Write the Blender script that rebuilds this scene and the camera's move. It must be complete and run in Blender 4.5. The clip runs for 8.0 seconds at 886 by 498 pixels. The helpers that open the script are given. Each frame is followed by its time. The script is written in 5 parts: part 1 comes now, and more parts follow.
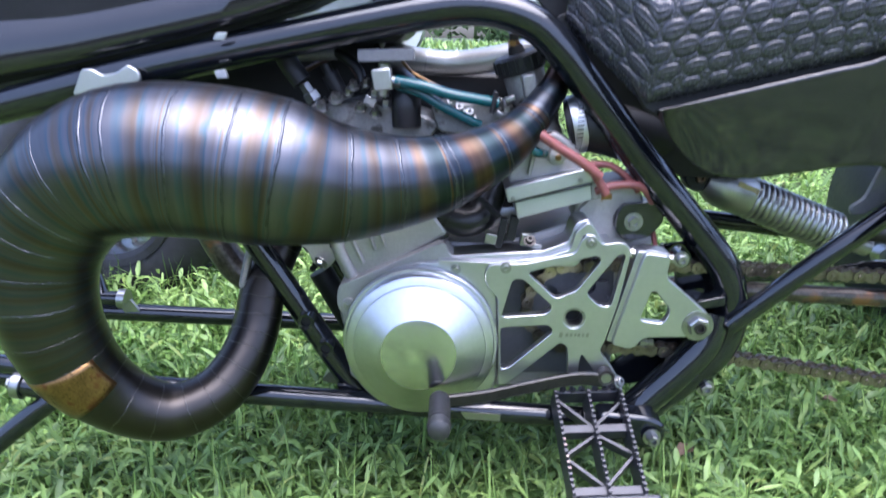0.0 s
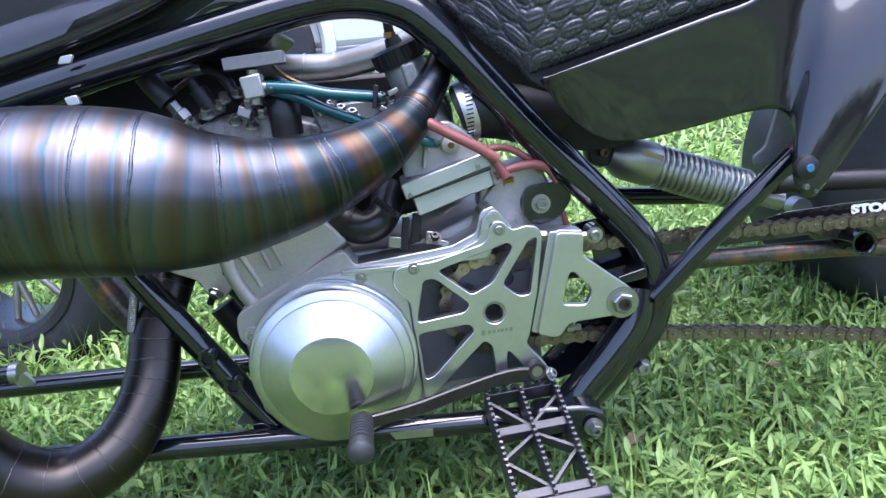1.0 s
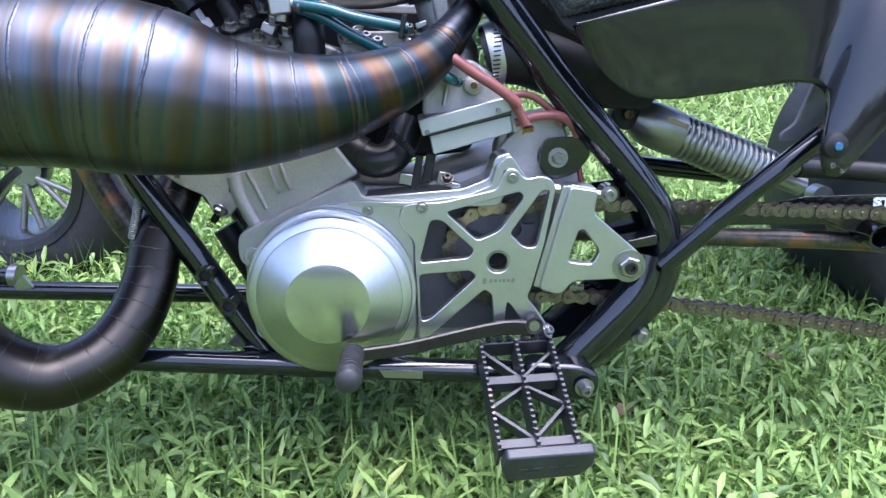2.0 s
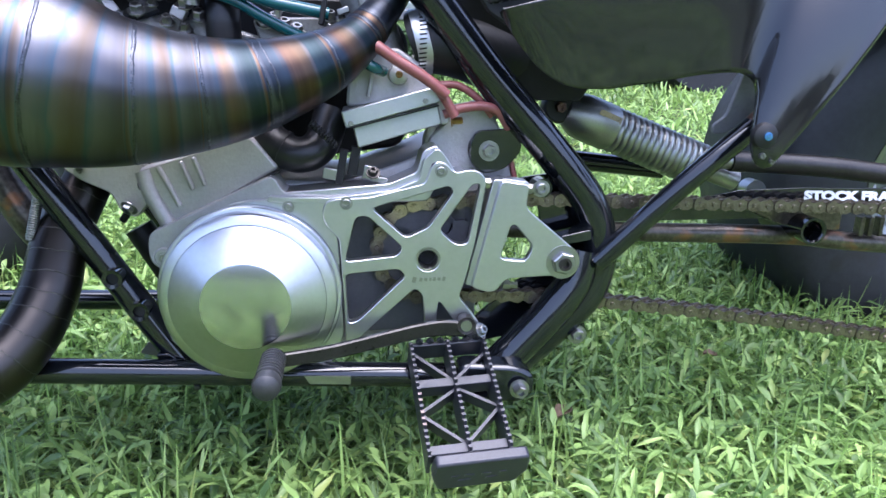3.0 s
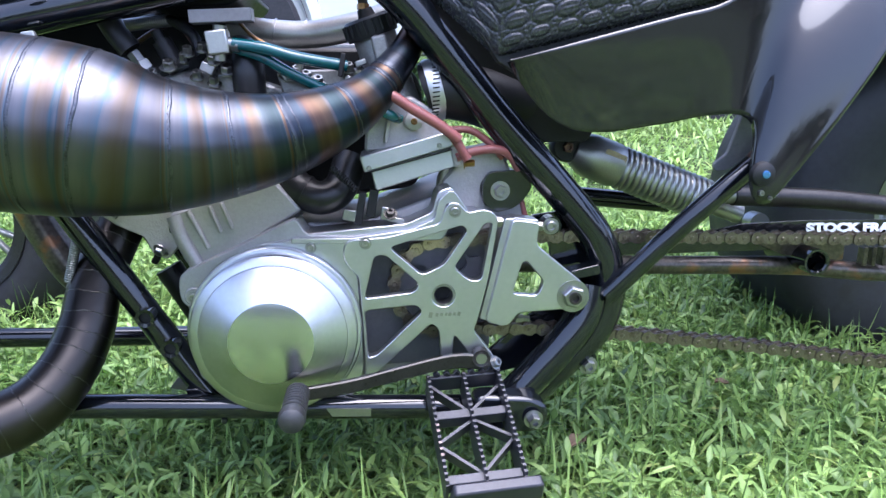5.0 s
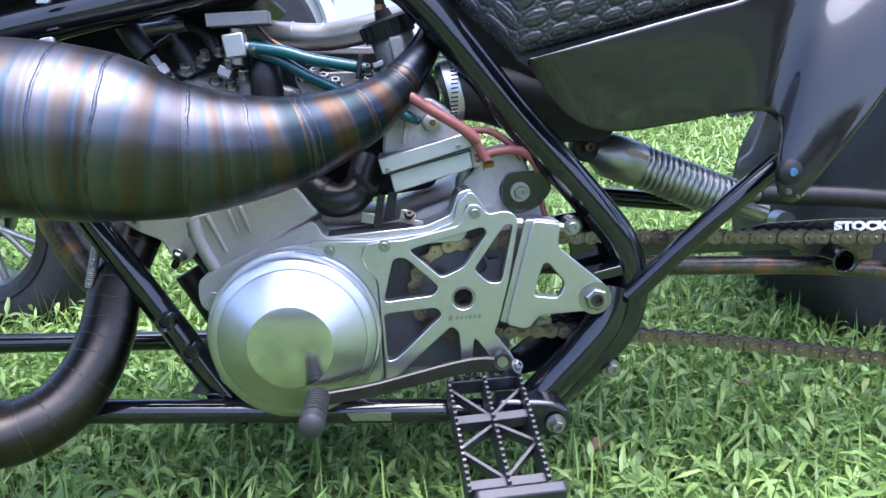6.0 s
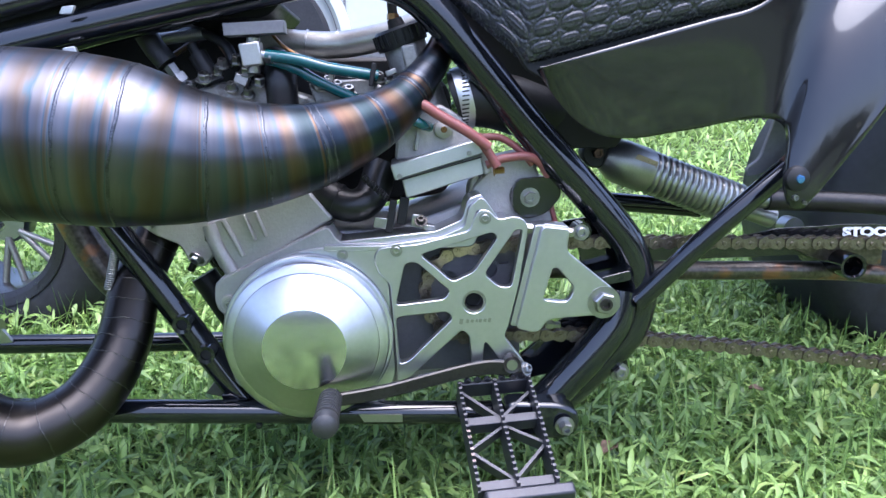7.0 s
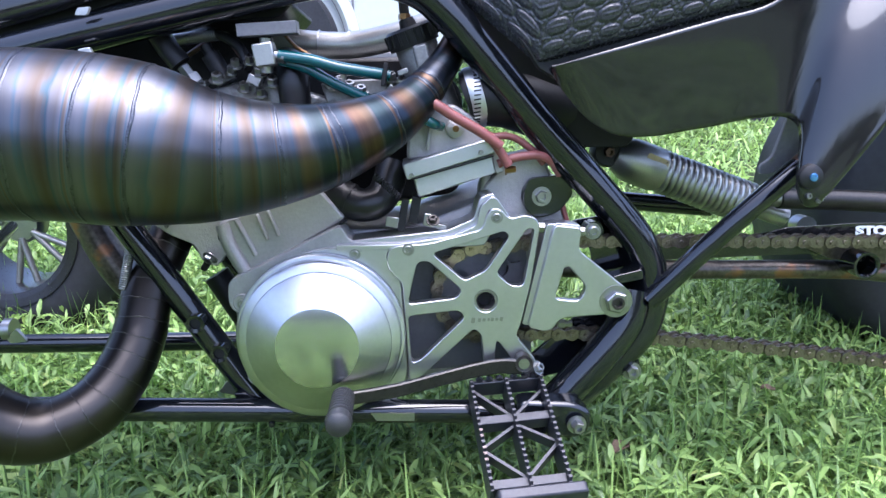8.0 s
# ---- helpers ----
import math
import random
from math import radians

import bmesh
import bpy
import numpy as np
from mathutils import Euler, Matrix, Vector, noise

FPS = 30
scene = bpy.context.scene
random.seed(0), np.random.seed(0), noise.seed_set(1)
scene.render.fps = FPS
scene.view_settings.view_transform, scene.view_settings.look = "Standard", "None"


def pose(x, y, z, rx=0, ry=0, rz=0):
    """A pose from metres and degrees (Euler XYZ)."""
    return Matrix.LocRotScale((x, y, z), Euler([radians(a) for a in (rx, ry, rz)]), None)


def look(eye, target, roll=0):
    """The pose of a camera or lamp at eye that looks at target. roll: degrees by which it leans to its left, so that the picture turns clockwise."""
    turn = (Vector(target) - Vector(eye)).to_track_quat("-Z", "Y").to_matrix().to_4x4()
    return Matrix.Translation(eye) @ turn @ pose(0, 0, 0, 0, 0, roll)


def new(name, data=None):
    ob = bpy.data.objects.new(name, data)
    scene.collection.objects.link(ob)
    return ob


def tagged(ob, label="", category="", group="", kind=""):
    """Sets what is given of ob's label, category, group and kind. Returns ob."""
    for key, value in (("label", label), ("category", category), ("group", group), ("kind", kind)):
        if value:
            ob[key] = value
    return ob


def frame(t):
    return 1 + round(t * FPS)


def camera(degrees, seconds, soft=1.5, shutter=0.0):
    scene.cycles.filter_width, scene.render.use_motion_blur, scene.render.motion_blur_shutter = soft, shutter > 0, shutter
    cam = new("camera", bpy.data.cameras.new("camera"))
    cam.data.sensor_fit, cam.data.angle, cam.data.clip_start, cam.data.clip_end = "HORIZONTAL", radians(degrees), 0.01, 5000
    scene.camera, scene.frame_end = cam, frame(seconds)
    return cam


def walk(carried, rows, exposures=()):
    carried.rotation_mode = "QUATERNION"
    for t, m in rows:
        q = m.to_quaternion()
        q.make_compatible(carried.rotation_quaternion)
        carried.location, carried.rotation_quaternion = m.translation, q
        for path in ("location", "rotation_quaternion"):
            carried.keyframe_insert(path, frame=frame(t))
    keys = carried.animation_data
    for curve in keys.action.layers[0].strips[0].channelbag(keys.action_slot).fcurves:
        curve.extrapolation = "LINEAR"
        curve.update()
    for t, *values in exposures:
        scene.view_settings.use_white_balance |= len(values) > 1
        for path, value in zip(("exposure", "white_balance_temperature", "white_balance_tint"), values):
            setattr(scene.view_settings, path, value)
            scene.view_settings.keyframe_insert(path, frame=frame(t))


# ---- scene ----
cam = camera(64.9, 8.0, shutter=0.25)
PATH = [
    (0, (-0.144, -0.76, 0.609), (-0.172, 1.153, 0.029), 1.7),
    (0.2, (-0.16, -0.746, 0.552), (-0.143, 1.173, -0.011), 1.3),
    (0.3, (-0.149, -0.738, 0.553), (-0.163, 1.175, -0.033), -0.3),
    (0.5, (-0.132, -0.732, 0.543), (-0.121, 1.187, -0.019), -2.8),
    (1, (-0.095, -0.723, 0.552), (0.027, 1.217, 0.084), -5.2),
    (1.5, (-0.096, -0.722, 0.516), (0.003, 1.209, 0.006), 0.8),
    (1.7, (-0.097, -0.724, 0.516), (-0.008, 1.202, -0.015), 1.1),
    (2.8, (-0.075, -0.698, 0.495), (0.116, 1.225, -0.019), 1.5),
    (3, (-0.069, -0.693, 0.495), (0.166, 1.227, -0.014), 1.5),
    (3.5, (-0.06, -0.701, 0.504), (0.214, 1.219, 0.017), 1.0),
    (4, (-0.059, -0.711, 0.511), (0.207, 1.217, 0.052), 0.7),
    (4.5, (-0.069, -0.727, 0.513), (0.162, 1.21, 0.072), 0.6),
    (6, (-0.075, -0.716, 0.511), (0.071, 1.233, 0.085), -0.4),
    (6.5, (-0.076, -0.726, 0.516), (0.053, 1.224, 0.092), -0.5),
    (7, (-0.076, -0.728, 0.516), (0.039, 1.224, 0.097), -0.4),
    (7.5, (-0.082, -0.729, 0.513), (0.022, 1.224, 0.098), -0.5),
    (8, (-0.081, -0.73, 0.514), (0.013, 1.224, 0.099), -0.6),
]
walk(cam, [(t, look(eye, target, roll)) for t, eye, target, roll in PATH], [(0.0, 2.05, 5600, 20), (8.0, 2.05, 5600, 20)])

# ---- world and light ----
world = bpy.data.worlds.new("world")
scene.world = world
world.use_nodes = True
wn = world.node_tree.nodes
sky = wn.new("ShaderNodeTexSky")
sky.sky_type = "NISHITA"
sky.sun_disc = False
sky.sun_elevation, sky.sun_rotation = radians(75), radians(156)
sky.dust_density, sky.air_density, sky.ozone_density = 4.0, 1.0, 1.5
wn["Background"].inputs["Strength"].default_value = 0.145
world.node_tree.links.new(sky.outputs[0], wn["Background"].inputs["Color"])
sun = new("sun", bpy.data.lights.new("sun", "SUN"))
sun.data.energy, sun.data.angle, sun.data.color = 1.45, radians(62), (1.0, 0.985, 0.96)
sun.matrix_world = look((0.5, -1.1, 4.7), (0, 0, 0))

# ---- materials ----
MATS = {}


def mat(name, color, rough=0.5, metal=0.0, var=0.15, scale=30.0, bump=0.0, bump_scale=120.0, rough_var=0.1, coat=0.0, spec=0.5, dirt=None, dirt_at=0.62, aniso=0.0):
    """A surface with colour variation at two scales, uneven gloss, fine relief and, if asked, patches of dirt."""
    if name in MATS:
        return MATS[name]
    m = MATS[name] = bpy.data.materials.new(name)
    m.use_nodes = True
    n, l = m.node_tree.nodes, m.node_tree.links
    b = n["Principled BSDF"]
    co = n.new("ShaderNodeTexCoord")
    big, small = n.new("ShaderNodeTexNoise"), n.new("ShaderNodeTexNoise")
    big.inputs["Scale"].default_value, small.inputs["Scale"].default_value = scale, scale * 9
    big.inputs["Detail"].default_value = small.inputs["Detail"].default_value = 4
    for t in (big, small):
        l.new(co.outputs["Object"], t.inputs["Vector"])
    add = n.new("ShaderNodeMath")
    add.operation = "ADD"
    l.new(big.outputs["Fac"], add.inputs[0])
    l.new(small.outputs["Fac"], add.inputs[1])
    ramp = n.new("ShaderNodeMapRange")
    ramp.inputs["From Min"].default_value, ramp.inputs["From Max"].default_value = 0.7, 1.3
    ramp.inputs["To Min"].default_value, ramp.inputs["To Max"].default_value = 1 - var, 1 + var
    l.new(add.outputs[0], ramp.inputs["Value"])
    mul = n.new("ShaderNodeVectorMath")
    mul.operation = "SCALE"
    mul.inputs[0].default_value = color
    l.new(ramp.outputs[0], mul.inputs["Scale"])
    out = mul.outputs[0]
    if dirt:
        edge = n.new("ShaderNodeMapRange")
        edge.inputs["From Min"].default_value, edge.inputs["From Max"].default_value = dirt_at, dirt_at + 0.08
        l.new(big.outputs["Fac"], edge.inputs["Value"])
        mix = n.new("ShaderNodeMix")
        mix.data_type = "RGBA"
        l.new(edge.outputs[0], mix.inputs["Factor"])
        l.new(out, mix.inputs["A"])
        mix.inputs["B"].default_value = (*dirt, 1)
        out = mix.outputs["Result"]
    l.new(out, b.inputs["Base Color"])
    rr = n.new("ShaderNodeMapRange")
    rr.inputs["From Min"].default_value, rr.inputs["From Max"].default_value = 0.3, 0.7
    rr.inputs["To Min"].default_value, rr.inputs["To Max"].default_value = max(0.02, rough * (1 - rough_var)), rough * (1 + rough_var)
    l.new(small.outputs["Fac"], rr.inputs["Value"])
    l.new(rr.outputs[0], b.inputs["Roughness"])
    b.inputs["Metallic"].default_value = metal
    b.inputs["Coat Weight"].default_value = coat
    b.inputs["Coat Roughness"].default_value = 0.06
    b.inputs["Specular IOR Level"].default_value = spec
    if aniso:
        b.inputs["Anisotropic"].default_value = aniso
        tan = n.new("ShaderNodeTangent")
        tan.direction_type, tan.axis = "RADIAL", "Y"
        l.new(tan.outputs[0], b.inputs["Tangent"])
    if bump:
        tex = n.new("ShaderNodeTexNoise")
        tex.inputs["Scale"].default_value, tex.inputs["Detail"].default_value = bump_scale, 5
        l.new(co.outputs["Object"], tex.inputs["Vector"])
        bp = n.new("ShaderNodeBump")
        bp.inputs["Strength"].default_value, bp.inputs["Distance"].default_value = bump, 0.002
        l.new(tex.outputs["Fac"], bp.inputs["Height"])
        l.new(bp.outputs[0], b.inputs["Normal"])
    return m


FRAME = mat("black_gloss_paint", (0.004, 0.005, 0.007), 0.08, spec=0.5, coat=0.35, var=0.3, scale=40, bump=0.03, bump_scale=300, dirt=(0.009, 0.009, 0.010), dirt_at=0.68)
PLASTIC = mat("black_glossy_plastic", (0.009, 0.009, 0.010), 0.10, coat=0.35, spec=0.5, var=0.2, scale=14, bump=0.008, bump_scale=25, rough_var=0.4)
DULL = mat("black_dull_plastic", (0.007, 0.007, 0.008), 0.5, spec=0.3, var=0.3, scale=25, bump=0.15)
GREYPLASTIC = mat("grey_satin_plastic", (0.13, 0.13, 0.14), 0.42, var=0.15, bump=0.1)
RUBBER = mat("black_rubber", (0.010, 0.010, 0.011), 0.5, spec=0.35, var=0.3, bump=0.15, dirt=(0.05, 0.045, 0.035), dirt_at=0.66)
TYRE = mat("tyre_rubber", (0.024, 0.024, 0.029), 0.45, spec=0.3, var=0.25, scale=9, bump=0.12, dirt=(0.022, 0.021, 0.022), dirt_at=0.64)
HOSE = mat("black_coolant_hose", (0.009, 0.009, 0.010), 0.36, spec=0.35, var=0.2, bump=0.05)
BILLET = mat("machined_aluminium", (0.45, 0.455, 0.465), 0.36, metal=1, var=0.05, scale=18, rough_var=0.06)
POLISHED = mat("polished_aluminium", (0.50, 0.51, 0.52), 0.19, metal=1, var=0.05, scale=20, rough_var=0.06)
SATIN = mat("satin_aluminium", (0.42, 0.43, 0.44), 0.40, metal=0.85, var=0.05, scale=40, bump=0.05, bump_scale=300)
TURNED = mat("turned_aluminium", (0.50, 0.51, 0.53), 0.29, metal=1, var=0.06, scale=20, rough_var=0.05, aniso=0.65)
CAST = mat("cast_aluminium", (0.33, 0.32, 0.315), 0.50, metal=0.6, var=0.10, scale=30, bump=0.25, bump_scale=420, dirt=(0.36, 0.33, 0.28), dirt_at=0.66)
OLDCAST = mat("stained_cast_aluminium", (0.20, 0.20, 0.195), 0.45, metal=0.6, var=0.2, scale=40, bump=0.2, bump_scale=300, dirt=(0.06, 0.055, 0.05), dirt_at=0.58)
CASE = mat("grey_painted_case", (0.075, 0.075, 0.085), 0.5, metal=0.1, var=0.15, scale=25, bump=0.1)
STEEL = mat("zinc_steel", (0.30, 0.30, 0.295), 0.34, metal=1, var=0.08, scale=50, rough_var=0.15)
SATINSTEEL = mat("satin_steel", (0.36, 0.36, 0.345), 0.40, metal=1, var=0.1, scale=60)
DARKSTEEL = mat("dark_bare_steel", (0.035, 0.032, 0.030), 0.38, metal=0.6, var=0.3, scale=40, bump=0.1, dirt=(0.09, 0.06, 0.045), dirt_at=0.68)
LEVERSTEEL = mat("oil_dark_steel", (0.020, 0.019, 0.018), 0.30, metal=0.5, var=0.35, scale=40, bump=0.08, dirt=(0.055, 0.042, 0.033), dirt_at=0.68)
SPRING = mat("spring_steel", (0.42, 0.42, 0.395), 0.36, metal=1, var=0.1, scale=35, dirt=(0.22, 0.11, 0.05), dirt_at=0.68)
CHAIN = mat("oiled_chain_steel", (0.175, 0.148, 0.118), 0.36, metal=0.95, var=0.35, scale=60, bump=0.1, dirt=(0.07, 0.055, 0.04), dirt_at=0.60)
BRIGHTCHAIN = mat("bright_link_steel", (0.36, 0.29, 0.22), 0.30, metal=1, var=0.2, scale=60)
PEGRUBBER = mat("worn_peg_rubber", (0.022, 0.022, 0.023), 0.42, spec=0.5, var=0.35, scale=60, bump=0.1)
RUSTY = mat("bare_swingarm_steel", (0.10, 0.087, 0.075), 0.33, metal=0.75, var=0.5, scale=22, bump=0.1, dirt=(0.24, 0.12, 0.065), dirt_at=0.55)
RED = mat("red_vent_hose", (0.20, 0.062, 0.056), 0.42, var=0.15, scale=40)
TEAL = mat("teal_fuel_hose", (0.003, 0.060, 0.066), 0.18, var=0.2, scale=40, coat=0.4)
COPPER = mat("rust_brown_steel", (0.11, 0.065, 0.05), 0.4, metal=0.7, var=0.4, scale=60)
GOLD = mat("straw_tinted_steel", (0.20, 0.115, 0.045), 0.3, metal=0.9, var=0.4, scale=50, dirt=(0.16, 0.06, 0.03), dirt_at=0.55)
WHITE = mat("white_print", (0.72, 0.74, 0.75), 0.5, var=0.05)
WHITEPAINT = mat("white_car_paint", (0.50, 0.52, 0.52), 0.25, coat=0.5, var=0.03)
BLUE = mat("blue_anodised", (0.10, 0.26, 0.55), 0.25, metal=0.8, var=0.1)
PEG = mat("black_anodised_peg", (0.028, 0.029, 0.036), 0.40, metal=0.2, var=0.25, scale=40, bump=0.06)
CHIPPED = mat("chipped_tooth_edge", (0.15, 0.115, 0.10), 0.5, metal=0.3, var=0.4, scale=120)
SOIL = mat("soil", (0.035, 0.05, 0.014), 0.9, var=0.5, scale=6, bump=0.6, bump_scale=40)
GRAVEL = mat("gravel", (0.15, 0.14, 0.135), 0.9, var=0.25, scale=2.0, bump=0.5, bump_scale=40)
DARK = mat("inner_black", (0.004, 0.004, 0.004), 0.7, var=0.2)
SEAT = mat("embossed_black_vinyl", (0.030, 0.030, 0.036), 0.25, var=0.15, scale=40, bump=0.12, bump_scale=500, rough_var=0.25)
TREES = mat("tree_foliage", (0.05, 0.10, 0.03), 0.8, var=0.5, scale=1.2)


def leaf_material(name, dark, light, rough):
    m = bpy.data.materials.new(name)
    m.use_nodes = True
    n, l = m.node_tree.nodes, m.node_tree.links
    b = n["Principled BSDF"]
    geo = n.new("ShaderNodeNewGeometry")
    ramp = n.new("ShaderNodeValToRGB")
    ramp.color_ramp.elements[0].color, ramp.color_ramp.elements[1].color = (*dark, 1), (*light, 1)
    e = ramp.color_ramp.elements.new(0.93)
    e.color = (*light, 1)
    ramp.color_ramp.elements[2].position = 1.0
    ramp.color_ramp.elements[2].color = (0.36, 0.42, 0.12, 1)
    l.new(geo.outputs["Random Per Island"], ramp.inputs[0])
    noise_t = n.new("ShaderNodeTexNoise")
    noise_t.inputs["Scale"].default_value = 3.0
    mr = n.new("ShaderNodeMapRange")
    mr.inputs["From Min"].default_value, mr.inputs["From Max"].default_value = 0.3, 0.7
    mr.inputs["To Min"].default_value, mr.inputs["To Max"].default_value = 0.75, 1.2
    l.new(noise_t.outputs["Fac"], mr.inputs["Value"])
    s = n.new("ShaderNodeVectorMath")
    s.operation = "SCALE"
    l.new(ramp.outputs[0], s.inputs[0])
    l.new(mr.outputs[0], s.inputs["Scale"])
    l.new(s.outputs[0], b.inputs["Base Color"])
    b.inputs["Roughness"].default_value = rough
    tr = n.new("ShaderNodeBsdfTranslucent")
    l.new(s.outputs[0], tr.inputs["Color"])
    mix = n.new("ShaderNodeMixShader")
    mix.inputs[0].default_value = 0.36
    l.new(b.outputs[0], mix.inputs[1])
    l.new(tr.outputs[0], mix.inputs[2])
    l.new(mix.outputs[0], n["Material Output"].inputs["Surface"])
    return m


LEAF = leaf_material("grass_leaf", (0.075, 0.148, 0.036), (0.37, 0.545, 0.155), 0.42)


def ramp_node(n, stops):
    node = n.new("ShaderNodeValToRGB")
    cr = node.color_ramp
    cr.elements[0].position, cr.elements[0].color = stops[0][0], (*stops[0][1], 1)
    cr.elements[1].position, cr.elements[1].color = stops[-1][0], (*stops[-1][1], 1)
    for p, c in stops[1:-1]:
        cr.elements.new(p).color = (*c, 1)
    return node


def heat_material():
    """Heat-tinted steel: between two welds the tint runs from blue over straw and tan to teal; the wide part is paler, the header plain brown-grey."""
    m = bpy.data.materials.new("heat_tinted_steel")
    m.use_nodes = True
    n, l = m.node_tree.nodes, m.node_tree.links
    b = n["Principled BSDF"]

    def math_node(op, *args):
        node = n.new("ShaderNodeMath")
        node.operation = op
        for i, a in enumerate(args):
            if isinstance(a, (int, float)):
                node.inputs[i].default_value = a
            else:
                l.new(a, node.inputs[i])
        return node.outputs[0]

    def mix_node(fac, a, c):
        node = n.new("ShaderNodeMix")
        node.data_type = "RGBA"
        l.new(fac, node.inputs["Factor"])
        for sock, v in (("A", a), ("B", c)):
            if isinstance(v, tuple):
                node.inputs[sock].default_value = (*v, 1)
            else:
                l.new(v, node.inputs[sock])
        return node.outputs["Result"]

    def span(value, lo, hi, a=0.0, c=1.0):
        node = n.new("ShaderNodeMapRange")
        for key, v in (("From Min", lo), ("From Max", hi), ("To Min", a), ("To Max", c)):
            node.inputs[key].default_value = v
        l.new(value, node.inputs["Value"])
        return node.outputs[0]

    along = n.new("ShaderNodeUVMap")
    along.uv_map = "UVMap"
    sep = n.new("ShaderNodeSeparateXYZ")
    l.new(along.outputs[0], sep.inputs[0])
    section = n.new("ShaderNodeUVMap")
    section.uv_map = "section"
    sec = n.new("ShaderNodeSeparateXYZ")
    l.new(section.outputs[0], sec.inputs[0])
    co = n.new("ShaderNodeTexCoord")
    wander = n.new("ShaderNodeTexNoise")
    wander.inputs["Scale"].default_value, wander.inputs["Detail"].default_value = 11, 3
    l.new(co.outputs["Object"], wander.inputs["Vector"])
    lines = n.new("ShaderNodeTexNoise")
    lines.inputs["Scale"].default_value, lines.inputs["Detail"].default_value = 1.0, 5
    squash = n.new("ShaderNodeCombineXYZ")
    l.new(math_node("MULTIPLY", sep.outputs["X"], 70.0), squash.inputs["X"])
    l.new(math_node("MULTIPLY", wander.outputs["Fac"], 1.2), squash.inputs["Y"])
    l.new(squash.outputs[0], lines.inputs["Vector"])
    odd = math_node("MULTIPLY", math_node("SINE", math_node("MULTIPLY", sec.outputs["Y"], 47.0)), 0.06)
    phase = math_node("ADD", sec.outputs["X"], math_node("ADD", span(wander.outputs["Fac"], 0.3, 0.7, -0.07, 0.07), span(lines.outputs["Fac"], 0.3, 0.7, -0.09, 0.09)))
    phase = math_node("ADD", phase, odd)
    deep = ramp_node(n, [(0.0, (0.067, 0.073, 0.084)), (0.07, (0.026, 0.030, 0.039)), (0.24, (0.028, 0.037, 0.048)), (0.33, (0.061, 0.038, 0.030)), (0.44, (0.085, 0.055, 0.037)),
                          (0.55, (0.069, 0.054, 0.041)), (0.62, (0.069, 0.065, 0.067)), (0.68, (0.026, 0.037, 0.043)), (0.84, (0.024, 0.035, 0.039)), (0.94, (0.039, 0.043, 0.054)), (1.0, (0.070, 0.074, 0.084))])
    pale = ramp_node(n, [(0.0, (0.094, 0.094, 0.104)), (0.16, (0.104, 0.104, 0.116)), (0.27, (0.065, 0.090, 0.112)), (0.33, (0.105, 0.098, 0.103)), (0.47, (0.086, 0.068, 0.056)),
                          (0.58, (0.083, 0.073, 0.073)), (0.64, (0.046, 0.071, 0.089)), (0.70, (0.091, 0.091, 0.104)), (0.86, (0.074, 0.069, 0.071)), (1.0, (0.085, 0.088, 0.100))])
    l.new(phase, deep.inputs[0])
    l.new(phase, pale.inputs[0])
    tint = mix_node(span(sep.outputs["X"], 0.93, 1.00), pale.outputs[0], deep.outputs[0])
    streak = n.new("ShaderNodeVectorMath")
    streak.operation = "SCALE"
    l.new(tint, streak.inputs[0])
    l.new(span(lines.outputs["Fac"], 0.3, 0.7, 0.75, 1.2), streak.inputs["Scale"])
    plain = ramp_node(n, [(0.3, (0.042, 0.038, 0.035)), (0.7, (0.066, 0.058, 0.052))])
    l.new(wander.outputs["Fac"], plain.inputs[0])
    l.new(mix_node(span(sep.outputs["X"], 0.36, 0.62), plain.outputs[0], streak.outputs[0]), b.inputs["Base Color"])
    b.inputs["Metallic"].default_value = 1.0
    grime = n.new("ShaderNodeTexNoise")
    grime.inputs["Scale"].default_value, grime.inputs["Detail"].default_value = 35, 4
    l.new(co.outputs["Object"], grime.inputs["Vector"])
    l.new(span(grime.outputs["Fac"], 0.3, 0.7, 0.29, 0.39), b.inputs["Roughness"])
    bp = n.new("ShaderNodeBump")
    bp.inputs["Strength"].default_value, bp.inputs["Distance"].default_value = 0.03, 0.001
    l.new(grime.outputs["Fac"], bp.inputs["Height"])
    l.new(bp.outputs[0], b.inputs["Normal"])
    return m


HEAT = heat_material()
BEAD = mat("weld_bead_steel", (0.075, 0.078, 0.088), 0.30, metal=1.0, var=0.4, scale=90, bump=0.3, bump_scale=300)

HOOP = mat("dull_weld_steel", (0.085, 0.078, 0.072), 0.32, metal=1.0, var=0.5, scale=90, bump=0.3, bump_scale=300)


# ---- mesh helpers ----
def part(name, bm, material, parent, label="", smooth=38, bevel=0.0):
    """Links a bmesh as one mesh object under a thing or a part."""
    me = bpy.data.meshes.new(name)
    bmesh.ops.recalc_face_normals(bm, faces=bm.faces[:])
    lim = math.cos(radians(smooth))
    for f in bm.faces:
        f.smooth = True
    for e in bm.edges:
        if len(e.link_faces) == 2 and e.link_faces[0].normal.dot(e.link_faces[1].normal) < lim:
            e.smooth = False
    bm.to_mesh(me)
    bm.free()
    me.materials.append(material)
    ob = new(name, me)
    ob.parent = parent
    if label:
        tagged(ob, label)
    if bevel:
        mod = ob.modifiers.new("bevel", "BEVEL")
        mod.width, mod.segments, mod.limit_method, mod.angle_limit = bevel, 2, "ANGLE", radians(35)
        mod.harden_normals = False
    return ob


